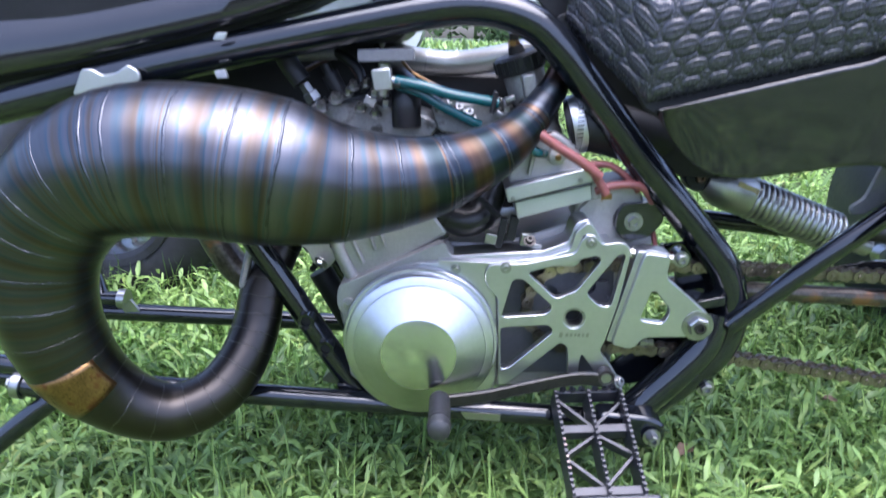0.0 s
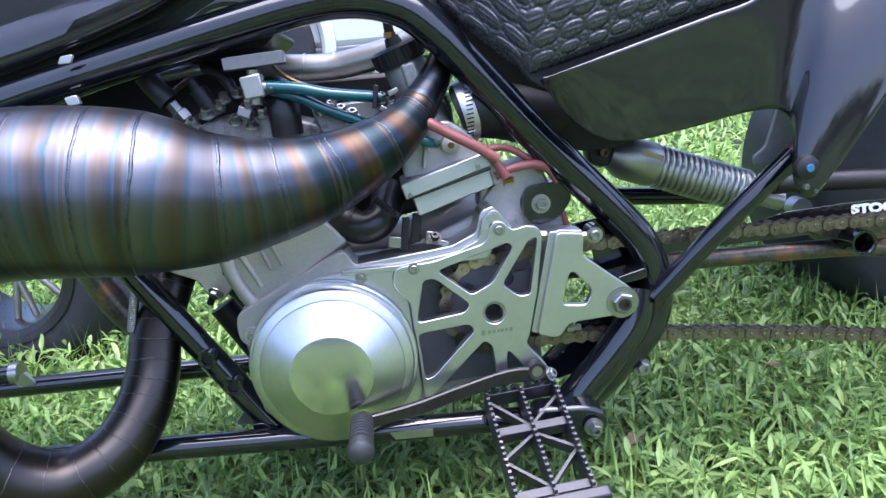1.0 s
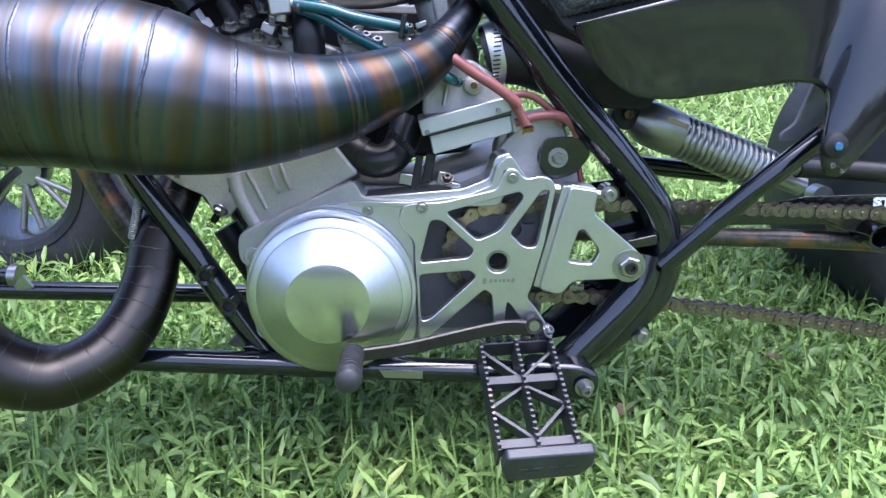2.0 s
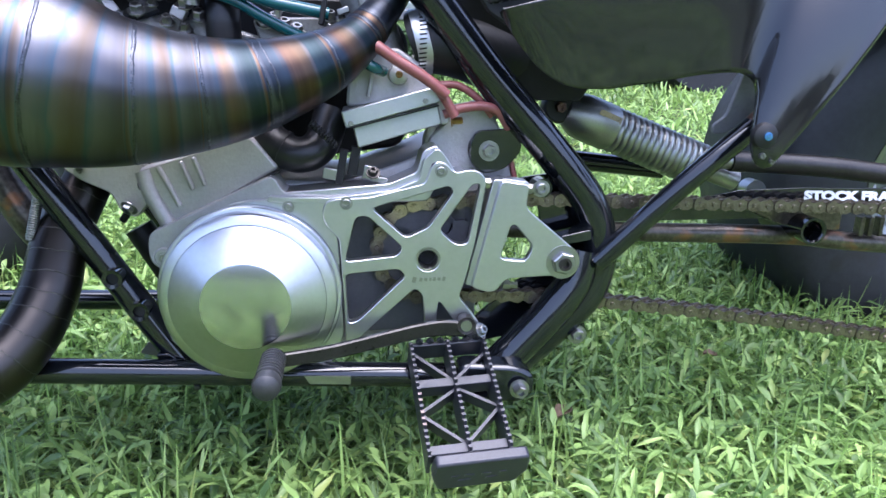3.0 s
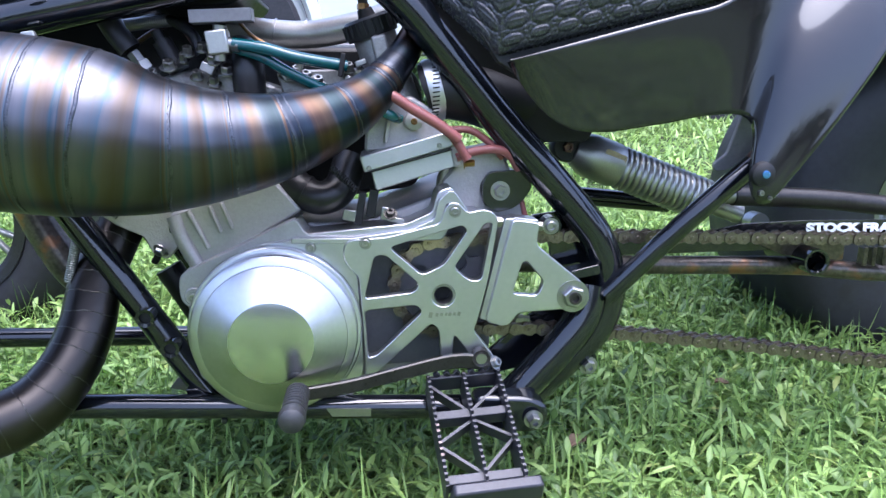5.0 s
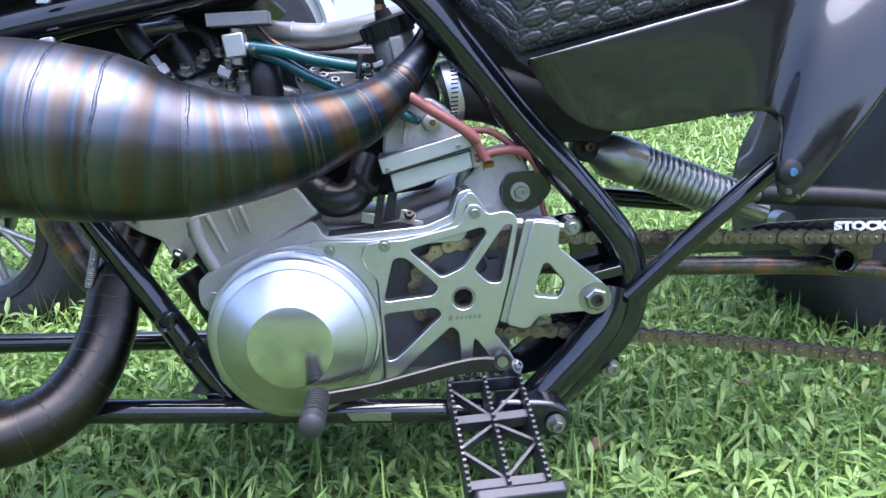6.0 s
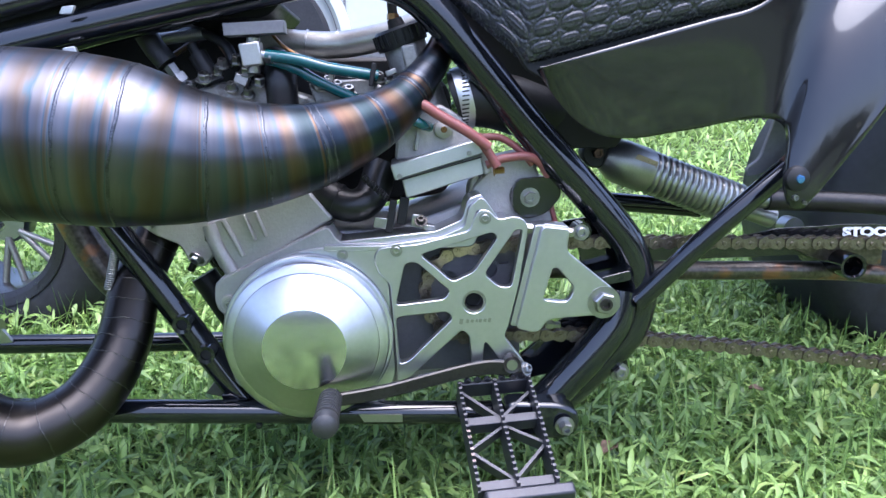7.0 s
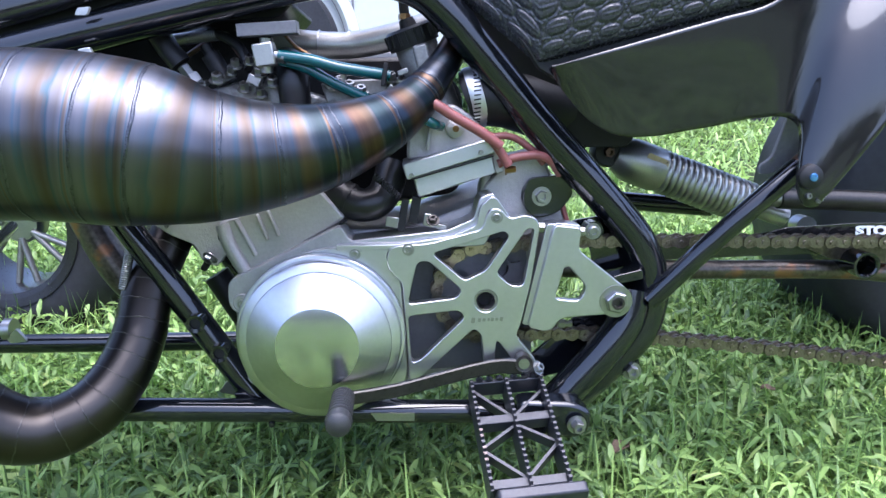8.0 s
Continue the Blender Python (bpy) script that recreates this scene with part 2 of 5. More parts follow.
def spline(points, per=8):
    """Catmull-Rom through points of any dimension."""
    p = [np.array(v, float) for v in points]
    p = [2 * p[0] - p[1]] + p + [2 * p[-1] - p[-2]]
    out = []
    for i in range(1, len(p) - 2):
        for k in range(per):
            t = k / per
            out.append(0.5 * (2 * p[i] + (p[i + 1] - p[i - 1]) * t + (2 * p[i - 1] - 5 * p[i] + 4 * p[i + 1] - p[i + 2]) * t * t
                              + (3 * p[i] - p[i - 1] - 3 * p[i + 1] + p[i + 2]) * t ** 3))
    return out + [p[-2]]


def rings(path):
    """Frames along a path of (x, y, z, r): centre, two normals, radius and length so far."""
    pts = [Vector(v[:3]) for v in path]
    out, side, run = [], None, 0.0
    for i, c in enumerate(pts):
        d = (pts[min(i + 1, len(pts) - 1)] - pts[max(i - 1, 0)]).normalized()
        if side is None:
            side = d.orthogonal().normalized()
        side = (side - d * side.dot(d)).normalized()
        if i:
            run += (c - pts[i - 1]).length
        out.append((c, side.copy(), d.cross(side), path[i][3], run))
    return out


def sweep(path, seg=20, cap=True, bm=None, uv=False):
    bm = bm or bmesh.new()
    fr = rings(path)
    loops = []
    for c, a, b, r, s in fr:
        loops.append([bm.verts.new(c + (a * math.cos(2 * math.pi * k / seg) + b * math.sin(2 * math.pi * k / seg)) * r) for k in range(seg)])
    lay = bm.loops.layers.uv.new("UVMap") if uv else None
    for i in range(len(loops) - 1):
        for k in range(seg):
            f = bm.faces.new((loops[i][k], loops[i][(k + 1) % seg], loops[i + 1][(k + 1) % seg], loops[i + 1][k]))
            if lay:
                for lp, (u, v) in zip(f.loops, ((fr[i][4], k / seg), (fr[i][4], (k + 1) / seg), (fr[i + 1][4], (k + 1) / seg), (fr[i + 1][4], k / seg))):
                    lp[lay].uv = (u, v)
    if cap:
        bm.faces.new(loops[0][::-1])
        bm.faces.new(loops[-1])
    return bm


def tube(points, r, seg=20, per=8, cap=True, bm=None):
    """A round tube along a smooth path, or a straight one for two points."""
    pts = [(*p, r) if len(p) == 3 else p for p in points]
    return sweep(pts if len(pts) == 2 else spline(pts, per), seg, cap, bm)


def lathe(profile, centre, axis=(0, -1, 0), seg=48, bm=None):
    """Turns (radius, height) rows about an axis."""
    bm = bm or bmesh.new()
    ax = Vector(axis).normalized()
    a = ax.orthogonal().normalized()
    b = ax.cross(a)
    c = Vector(centre)
    loops = []
    for r, h in profile:
        if r < 1e-6:
            loops.append([bm.verts.new(c + ax * h)])
        else:
            loops.append([bm.verts.new(c + ax * h + (a * math.cos(2 * math.pi * k / seg) + b * math.sin(2 * math.pi * k / seg)) * r) for k in range(seg)])
    for p, q in zip(loops, loops[1:]):
        for k in range(seg):
            j = (k + 1) % seg
            vs = [p[k % len(p)], p[j % len(p)], q[j % len(q)], q[k % len(q)]]
            vs = [v for i, v in enumerate(vs) if v not in vs[:i]]
            if len(vs) > 2:
                bm.faces.new(vs)
    return bm


def rounded(outline, r, n=4):
    """A polygon with its corners rounded."""
    out = []
    k = len(outline)
    for i in range(k):
        p, c, q = (Vector(outline[j % k]) for j in (i - 1, i, i + 1))
        u, v = p - c, q - c
        d = min(r, u.length * 0.45, v.length * 0.45)
        a, b = c + u.normalized() * d, c + v.normalized() * d
        for t in range(n + 1):
            s = t / n
            w = a * (1 - s) ** 2 + c * 2 * s * (1 - s) + b * s * s
            out.append((w.x, w.y))
    return out


def slab(outline, y0, y1, holes=(), bm=None):
    """An (x, z) outline, with holes, made solid between two depths."""
    bm = bm or bmesh.new()
    t = bmesh.new()
    for o in (outline, *holes):
        vs = [t.verts.new((x, y0, z)) for x, z in o]
        for i in range(len(vs)):
            t.edges.new((vs[i - 1], vs[i]))
    bmesh.ops.triangle_fill(t, use_beauty=True, use_dissolve=False, edges=t.edges[:])
    bmesh.ops.dissolve_limit(t, angle_limit=0.01, verts=t.verts[:], edges=t.edges[:])
    got = bmesh.ops.extrude_face_region(t, geom=t.faces[:])
    for v in got["geom"]:
        if isinstance(v, bmesh.types.BMVert):
            v.co.y = y1
    tmp = bpy.data.meshes.new("tmp")
    t.to_mesh(tmp)
    t.free()
    bm.from_mesh(tmp)
    bpy.data.meshes.remove(tmp)
    return bm


def circle(x, z, r, n=24):
    return [(x + r * math.cos(2 * math.pi * k / n), z + r * math.sin(2 * math.pi * k / n)) for k in range(n)]


def box(size, m, bm=None):
    bm = bm or bmesh.new()
    bmesh.ops.create_cube(bm, size=1, matrix=m @ Matrix.Diagonal((*size, 1)))
    return bm


def grid(fn, nu, nv, bm=None):
    """A sheet of fn(u, v), u and v from 0 to 1."""
    bm = bm or bmesh.new()
    vs = [[bm.verts.new(fn(i / nu, j / nv)) for j in range(nv + 1)] for i in range(nu + 1)]
    for i in range(nu):
        for j in range(nv):
            bm.faces.new((vs[i][j], vs[i + 1][j], vs[i + 1][j + 1], vs[i][j + 1]))
    return bm


def thick(ob, t):
    mod = ob.modifiers.new("solid", "SOLIDIFY")
    mod.thickness, mod.offset = t, 0
    return ob


def bolt(parent, x, y, z, r=0.006, name="bolt", material=None, hexagon=True, washer=True, axis=(0, -1, 0), long=0.006):
    """A bolt head on a washer, with a socket or stud in the middle."""
    bm = bmesh.new()
    if washer:
        lathe([(0, 0), (r * 1.45, 0), (r * 1.45, 0.0012), (0, 0.0012)], (x, y, z), axis, 24, bm)
    lathe([(0, 0.0012), (r, 0.0012), (r, long * 0.85), (r * 0.86, long), (r * 0.5, long), (r * 0.45, long * 0.5), (0, long * 0.5)], (x, y, z), axis, 6 if hexagon else 20, bm)
    return part(name, bm, material or STEEL, parent, smooth=25)


# ---- the quad ----
quad = tagged(new("quad_bike"), "black drag-racing quad bike with tinted steel pipe, standing on grass", "quad bike")

# Frame
part("frame_tube", tube([(-0.90, 0.03, 0.455), (-0.662, 0.03, 0.520), (-0.503, 0.03, 0.562), (-0.338, 0.03, 0.601), (-0.19, 0.03, 0.634), (-0.123, 0.03, 0.641),
                                      (-0.07, 0.03, 0.629), (-0.035, 0.03, 0.602), (-0.003, 0.03, 0.566), (0.065, 0.03, 0.485), (0.156, 0.03, 0.384), (0.184, 0.03, 0.342),
                                      (0.195, 0.03, 0.297), (0.184, 0.03, 0.252), (0.150, 0.03, 0.213), (0.088, 0.026, 0.157)], 0.0195, 24), FRAME, quad, "glossy black bent frame tube")
part("frame_tube", tube([(-0.50, 0.034, 0.565), (-0.389, 0.03, 0.388), (-0.300, 0.03, 0.245), (-0.252, 0.026, 0.174)], 0.0150), FRAME, quad)
part("frame_tube", tube([(-0.72, 0.0, 0.199), (-0.371, 0.0, 0.185), (-0.1, 0.0, 0.174), (0.085, 0.0, 0.168)], 0.0132), FRAME, quad)
part("frame_tube", tube([(-0.95, 0.27, 0.178), (-0.6, 0.27, 0.172), (-0.1, 0.27, 0.166), (0.10, 0.27, 0.168)], 0.0140), FRAME, quad)
part("frame_tube", tube([(-0.46, 0.25, 0.50), (-0.36, 0.25, 0.33), (-0.245, 0.25, 0.172)], 0.0125), FRAME, quad)
part("frame_tube", tube([(0.172, 0.026, 0.302), (0.164, 0.020, 0.268), (0.139, 0.016, 0.234), (0.106, 0.014, 0.198), (0.084, 0.012, 0.176)], 0.0205), FRAME, quad)
part("gusset", slab(rounded([(-0.283, 0.196), (-0.268, 0.196), (-0.238, 0.170), (-0.250, 0.166), (-0.268, 0.164)], 0.004), 0.012, 0.030), FRAME, quad, bevel=0.001)
part("gusset", slab(rounded([(-0.305, 0.188), (-0.292, 0.204), (-0.283, 0.198), (-0.27, 0.18)], 0.003), 0.035, 0.06), STEEL, quad, "bare steel tab")
for x, z in ((-0.317, 0.279), (-0.294, 0.244)):
    boss = part("mount_boss", lathe([(0.006, 0.012), (0.006, 0.024), (0.0100, 0.025), (0.0100, 0.002), (0.006, 0.0)], (x, 0.033, z), seg=24), FRAME, quad)
    part("boss_hole", lathe([(0, 0.02), (0.0065, 0.02), (0.0065, 0.012), (0, 0.012)], (x, 0.033, z), seg=16), DARK, boss)
for x, z in ((-0.247, 0.176), (-0.238, 0.166), (0.197, 0.315), (0.206, 0.302), (0.194, 0.290)):
    part("weld_bead", lathe([(0, 0), (0.004, 0), (0.003, 0.003), (0, 0.004)], (x, 0.018 if x > 0 else -0.006, z), seg=10), FRAME, quad)

# Rear strut, its joint and bracket
strut = part("strut", tube([(0.186, 0.012, 0.292), (0.264, -0.008, 0.380), (0.335, -0.012, 0.445)], 0.0116), FRAME, quad, "glossy black diagonal strut")
part("collar", tube([(0.3325, -0.0118, 0.4425), (0.3405, -0.0120, 0.4505)], 0.0125), COPPER, strut, "rust-brown collar")
part("strut_rod", tube([(0.335, -0.012, 0.445), (0.354, -0.012, 0.470)], 0.0075), FRAME, strut)
part("fender_bracket", slab(rounded([(0.325, 0.499), (0.345, 0.492), (0.361, 0.480), (0.329, 0.447), (0.312, 0.434), (0.297, 0.433), (0.296, 0.442), (0.310, 0.452)], 0.006), 0.004, 0.010), GREYPLASTIC, quad, "grey folded bracket", bevel=0.001)

# Fender side panel, flared tail and inner guard
low = [(0.058, 0.546), (0.060, 0.543), (0.075, 0.520), (0.092, 0.500), (0.110, 0.486), (0.127, 0.4790), (0.145, 0.4765), (0.162, 0.477), (0.196, 0.482), (0.265, 0.4925), (0.300, 0.496)]


def lower_edge(x):
    return float(np.interp(x, [p[0] for p in low], [p[1] for p in low]))


def upper_edge(x):
    return 0.5455 + 0.268 * (x - 0.058)


# Columns from the front edge of the panel to the rolled lip of the flare: foot, middle and head of each
cols = []
for x in (0.0590, 0.062, 0.070, 0.082, 0.098, 0.115, 0.135, 0.165, 0.195, 0.225):
    lo, hi = lower_edge(x), upper_edge(x)
    cols.append(((x, -0.031, lo), (x, -0.0385, (lo + hi) / 2), (x, -0.0435, hi)))
cols += [((0.256, -0.033, 0.4925), (0.264, -0.0395, 0.548), (0.272, -0.0440, 0.604)),
         ((0.290, -0.039, 0.4955), (0.302, -0.0435, 0.566), (0.316, -0.0460, 0.640)),
         ((0.303, -0.049, 0.4880), (0.324, -0.0500, 0.580), (0.356, -0.0380, 0.680)),
         ((0.302, -0.060, 0.4720), (0.342, -0.055, 0.588), (0.395, 0.012, 0.710)),
         ((0.297, -0.068, 0.4480), (0.362, -0.060, 0.590), (0.430, 0.026, 0.725)),
         ((0.294, -0.074, 0.4300), (0.386, -0.062, 0.592), (0.468, 0.034, 0.735)),
         ((0.297, -0.078, 0.4160), (0.412, -0.062, 0.592), (0.506, 0.038, 0.740)),
         ((0.304, -0.080, 0.4100), (0.436, -0.060, 0.593), (0.538, 0.042, 0.740)),
         ((0.313, -0.080, 0.4115), (0.446, -0.060, 0.593), (0.550, 0.042, 0.740)),
         ((0.319, -0.074, 0.4155), (0.453, -0.052, 0.593), (0.558, 0.050, 0.740)),
         ((0.318, -0.066, 0.4175), (0.451, -0.043, 0.593), (0.556, 0.058, 0.740))]
smoothcols = spline([sum(c, ()) for c in cols], 5)


def moulding(u, v):
    c = smoothcols[min(len(smoothcols) - 1, round(u * (len(smoothcols) - 1)))]
    a, b, d = (np.array(c[i:i + 3]) for i in (0, 3, 6))
    return tuple(a * (1 - v) * (1 - 2 * v) + b * 4 * v * (1 - v) + d * v * (2 * v - 1))


fender = thick(part("rear_fender", grid(moulding, len(smoothcols) - 1, 26), PLASTIC, quad, "glossy black fender panel with a flared tail", smooth=60), 0.0025)
grom = part("grommet", lathe([(0, 0.008), (0.006, 0.008), (0.0115, 0.005), (0.0125, 0), (0, 0)], (0.304, -0.0775, 0.4395), seg=28), RUBBER, fender)
part("fender_bolt", lathe([(0, 0.0095), (0.0038, 0.009), (0.0045, 0.006), (0, 0.006)], (0.304, -0.0780, 0.4395), seg=16), BLUE, fender, "blue anodised bolt head")
bolt(fender, 0.303, -0.078, 0.421, 0.003, "screw", washer=False, hexagon=False)
bolt(fender, 0.312, -0.079, 0.416, 0.002, "screw", washer=False, hexagon=False)
part("inner_guard", slab(rounded([(-0.03, 0.640), (0.010, 0.598), (0.068, 0.552), (0.145, 0.478), (0.175, 0.480), (0.165, 0.462), (0.115, 0.462), (0.02, 0.560), (-0.05, 0.625)], 0.006), 0.045, 0.052), DULL, quad, "dull black inner guard", bevel=0.001)
part("seat_front_cover", slab(rounded([(-0.07, 0.66), (0.02, 0.585), (0.08, 0.555), (0.13, 0.60), (0.10, 0.70), (-0.05, 0.70)], 0.01), 0.062, 0.07), DULL, quad, "dull black cover below the seat nose", bevel=0.001)
# Near-black sheet stands in for the shade in the gap under the seat edge
part("seat_gap_shade", slab([(0.030, 0.575), (0.050, 0.556), (0.50, 0.668), (0.50, 0.635), (0.075, 0.530), (0.050, 0.545)], -0.024, -0.010), DARK, quad, bevel=0.001)
part("seat_base", slab(rounded([(0.035, 0.572), (0.066, 0.5505), (0.50, 0.664), (0.50, 0.68), (0.07, 0.568)], 0.004), 0.045, 0.28), DULL, quad, "dull black seat base", bevel=0.002)

# Seat with an embossed crocodile pattern
rng = np.random.default_rng(4)
PEBBLE = np.array([(a + (k % 2) * 0.0026 + rng.normal(0, 0.0008), b + rng.normal(0, 0.0008)) for k, b in enumerate(np.arange(0.0, 0.19, 0.0046)) for a in np.arange(-0.02, 0.56, 0.0052)])
BIG = []
for k, t in enumerate((0.014, 0.031, 0.051, 0.072, 0.094, 0.116, 0.138, 0.160, 0.182)):
    for a in np.arange(-0.02, 0.56, 0.0255 + 0.002 * (k == 0)):
        BIG.append((a + (k % 2) * 0.0127 + rng.normal(0, 0.0012), t + rng.normal(0, 0.0012), 0.0108 + 0.0007 * min(k, 2) + rng.normal(0, 0.0005), (0.0056, 0.0080, 0.0100, 0.0106)[min(k, 3)]))
BIG = np.array(BIG)


def scales(s, t):
    """Height of the embossed scales at places s, t along and up the seat: ridged ovals among small pebbles."""
    out = np.zeros(len(s))
    for a in range(0, len(s), 1500):
        ss, tt = s[a:a + 1500, None], t[a:a + 1500, None]
        du, dv = (ss - BIG[None, :, 0]) / BIG[None, :, 2], (tt - BIG[None, :, 1]) / BIG[None, :, 3]
        d = (np.abs(du) ** 2.4 + np.abs(dv) ** 2.4) ** (1 / 2.4)
        near = np.argmin(d, axis=1)
        pick = np.arange(len(near))
        dm, u, v = d[pick, near], du[pick, near], dv[pick, near]
        dome = np.clip((1.0 - dm) / 0.22, 0, 1) ** 0.6 * (0.80 + 0.20 * (1 - dm)) + 0.30 * np.exp(-(v / 0.10) ** 2) * np.clip(0.8 - np.abs(u), 0, 1) - 0.12 * np.exp(-((np.abs(v) - 0.24) / 0.10) ** 2) + 0.05 * np.sin(9 * u + 3 * v) * np.abs(v)
        e = np.sqrt(((ss - PEBBLE[None, :, 0]) / 0.0052) ** 2 + ((tt - PEBBLE[None, :, 1]) / 0.0046) ** 2)
        two = np.partition(e, 1, axis=1)[:, :2]
        stone = 0.55 * np.clip((two[:, 1] - two[:, 0]) / 0.35, 0, 1) ** 0.7 * np.clip((dm - 1.02) / 0.12, 0, 1)
        out[a:a + 1500] = np.where(dm < 1.0, dome, stone) * np.clip(t[a:a + 1500] / 0.004, 0, 1)
    return out


def build_seat():
    nu, nv = 460, 150
    u, v = np.meshgrid(np.linspace(0, 1, nu + 1), np.linspace(0, 1, nv + 1), indexing="ij")
    x = -0.03 + 0.50 * u
    base = np.where(x > 0.050, 0.5495 + 0.250 * (x - 0.056), 0.548 + (0.050 - x) * 1.0)
    z = base + 0.16 * v
    y = -0.032 + 0.075 * np.clip((0.062 - x) / 0.09, 0, 1) ** 1.5 + 0.10 * np.clip(v - 0.55, 0, 1) ** 1.6 - 0.014 * np.sin(np.clip(v * 3.2, 0, np.pi)) + 0.014 * np.exp(-v / 0.02)
    h = scales((x + 0.03).ravel(), np.clip(np.minimum(z - 0.5495 - 0.250 * (x - 0.056), z - base + 0.004), 0, None).ravel()).reshape(x.shape) * 0.0032
    verts = np.stack([x, y - h, z + 0.0 * h], -1).reshape(-1, 3)
    idx = np.arange((nu + 1) * (nv + 1)).reshape(nu + 1, nv + 1)
    faces = np.stack([idx[:-1, :-1], idx[1:, :-1], idx[1:, 1:], idx[:-1, 1:]], -1).reshape(-1, 4)
    me = bpy.data.meshes.new("seat")
    me.from_pydata(verts.tolist(), [], faces.tolist())
    me.polygons.foreach_set("use_smooth", [True] * len(me.polygons))
    me.materials.append(SEAT)
    ob = new("seat", me)
    ob.parent = quad
    return tagged(ob, "black crocodile-embossed vinyl seat")


seat = build_seat()
part("seat_cushion", box((0.54, 0.20, 0.10), pose(0.24, 0.18, 0.72, 0, -15, 0)), SEAT, seat, bevel=0.02)


# Tall black tank cover above the frame tube
RIM = [(-0.95, 0.485), (-0.637, 0.556), (-0.574, 0.568), (-0.431, 0.604), (-0.371, 0.621), (-0.311, 0.642), (-0.24, 0.676), (-0.16, 0.735)]


def cover(u, v):
    x = -0.95 + 0.79 * u
    z = float(np.interp(x, [p[0] for p in RIM], [p[1] for p in RIM]))
    return (x, 0.016 * max(0, 1 - v * 8) - 0.002 + 0.17 * v ** 1.2 + 0.006 * math.sin(9 * x), z + (0.74 - 0.9 * z) * v)


cowl = thick(part("tank_cover", grid(cover, 60, 16), PLASTIC, quad, "glossy black tank cover"), 0.003)
part("under_cover", slab(rounded([(-0.95, 0.478), (-0.637, 0.549), (-0.431, 0.597), (-0.311, 0.635), (-0.20, 0.690), (-0.16, 0.74), (-0.5, 0.74), (-0.95, 0.66)], 0.004), 0.03, 0.09), DULL, cowl, bevel=0.002)
part("wiring_tray", slab(rounded([(-0.31, 0.598), (-0.30, 0.618), (-0.215, 0.626), (-0.198, 0.618), (-0.215, 0.602)], 0.01), 0.05, 0.22), DULL, quad, "black plastic tray under the tank", bevel=0.002)
# Added bright plate stands in for the sky's reflection on the frame tube
part("bright_patch", slab(rounded([(-0.560, 0.538), (-0.547, 0.566), (-0.535, 0.566), (-0.525, 0.560), (-0.510, 0.563), (-0.497, 0.572), (-0.486, 0.566), (-0.484, 0.556), (-0.52, 0.547)], 0.004), -0.002, 0.004), SATIN, quad, "bright aluminium plate standing in for a sky reflection on the frame tube", bevel=0.001)
part("bright_patch", slab(rounded([(-0.405, 0.600), (-0.401, 0.607), (-0.389, 0.608), (-0.393, 0.600)], 0.0015), 0.002, 0.006), SATIN, quad, bevel=0.0008)
part("bright_patch", slab(rounded([(-0.406, 0.568), (-0.394, 0.570), (-0.391, 0.561), (-0.403, 0.560)], 0.002), 0.002, 0.008), SATIN, quad, bevel=0.0008)

# ---- exhaust ----
PIPE = [(-0.335, 0.085, 0.405, 0.022), (-0.352, 0.068, 0.368, 0.024), (-0.372, 0.040, 0.318, 0.0265), (-0.378, 0.010, 0.268, 0.028), (-0.392, -0.018, 0.230, 0.029), (-0.418, -0.042, 0.203, 0.0305),
        (-0.461, -0.060, 0.192, 0.0325), (-0.509, -0.075, 0.216, 0.0375), (-0.545, -0.090, 0.266, 0.0455), (-0.561, -0.100, 0.335, 0.0515), (-0.554, -0.100, 0.402, 0.058),
        (-0.516, -0.100, 0.458, 0.066), (-0.465, -0.100, 0.484, 0.0725), (-0.404, -0.095, 0.488, 0.0745), (-0.325, -0.088, 0.479, 0.0735), (-0.268, -0.077, 0.467, 0.0618),
        (-0.212, -0.062, 0.466, 0.0500), (-0.160, -0.045, 0.4735, 0.0405), (-0.108, -0.018, 0.492, 0.0310), (-0.073, 0.008, 0.515, 0.0235), (-0.047, 0.032, 0.545, 0.0178),
        (-0.030, 0.052, 0.570, 0.0160), (-0.012, 0.075, 0.605, 0.0155)]
fine = spline(PIPE, 8)
exhaust = part("exhaust_pipe", sweep(fine, 56, uv=True), HEAT, quad, "heat-tinted steel expansion chamber with welded seams")
fr = rings(fine)


def seam(i, w, h, material=None):
    """A rippled weld bead round the pipe at ring i."""
    c, a, b, r, s = fr[i]
    d = a.cross(b)
    bm = bmesh.new()
    n = 120
    loops = []
    for k in range(n):
        t = 2 * math.pi * k / n
        out = a * math.cos(t) + b * math.sin(t)
        wob = 0.0007 * math.sin(5 * t + i) + 0.0003 * math.sin(17 * t)
        hh = h * (0.7 + 0.3 * math.sin(t * 45 + 2 * math.sin(7 * t + i)))
        loops.append([bm.verts.new(c + d * (wob + e * w) + out * (r - 0.0012 + (hh + 0.0012) * q)) for e, q in ((-1, 0), (-0.55, 0.85), (0, 1), (0.55, 0.85), (1, 0))])
    for k in range(n):
        for j in range(4):
            bm.faces.new((loops[k][j], loops[(k + 1) % n][j], loops[(k + 1) % n][j + 1], loops[k][j + 1]))
    return part("weld_bead", bm, material or BEAD, exhaust, smooth=80)


WELDS = [min(range(12 * 8, len(fr)), key=lambda j: abs(fr[j][0].x - want)) for want in (-0.500, -0.452, -0.402, -0.357, -0.316, -0.252, -0.203, -0.158, -0.151, -0.105, -0.066, -0.060)]
for i in WELDS:
    seam(i, 0.0015 if fr[i][0].x > -0.2 else 0.0023, 0.0006)
last, HOOPS = 0.03, []
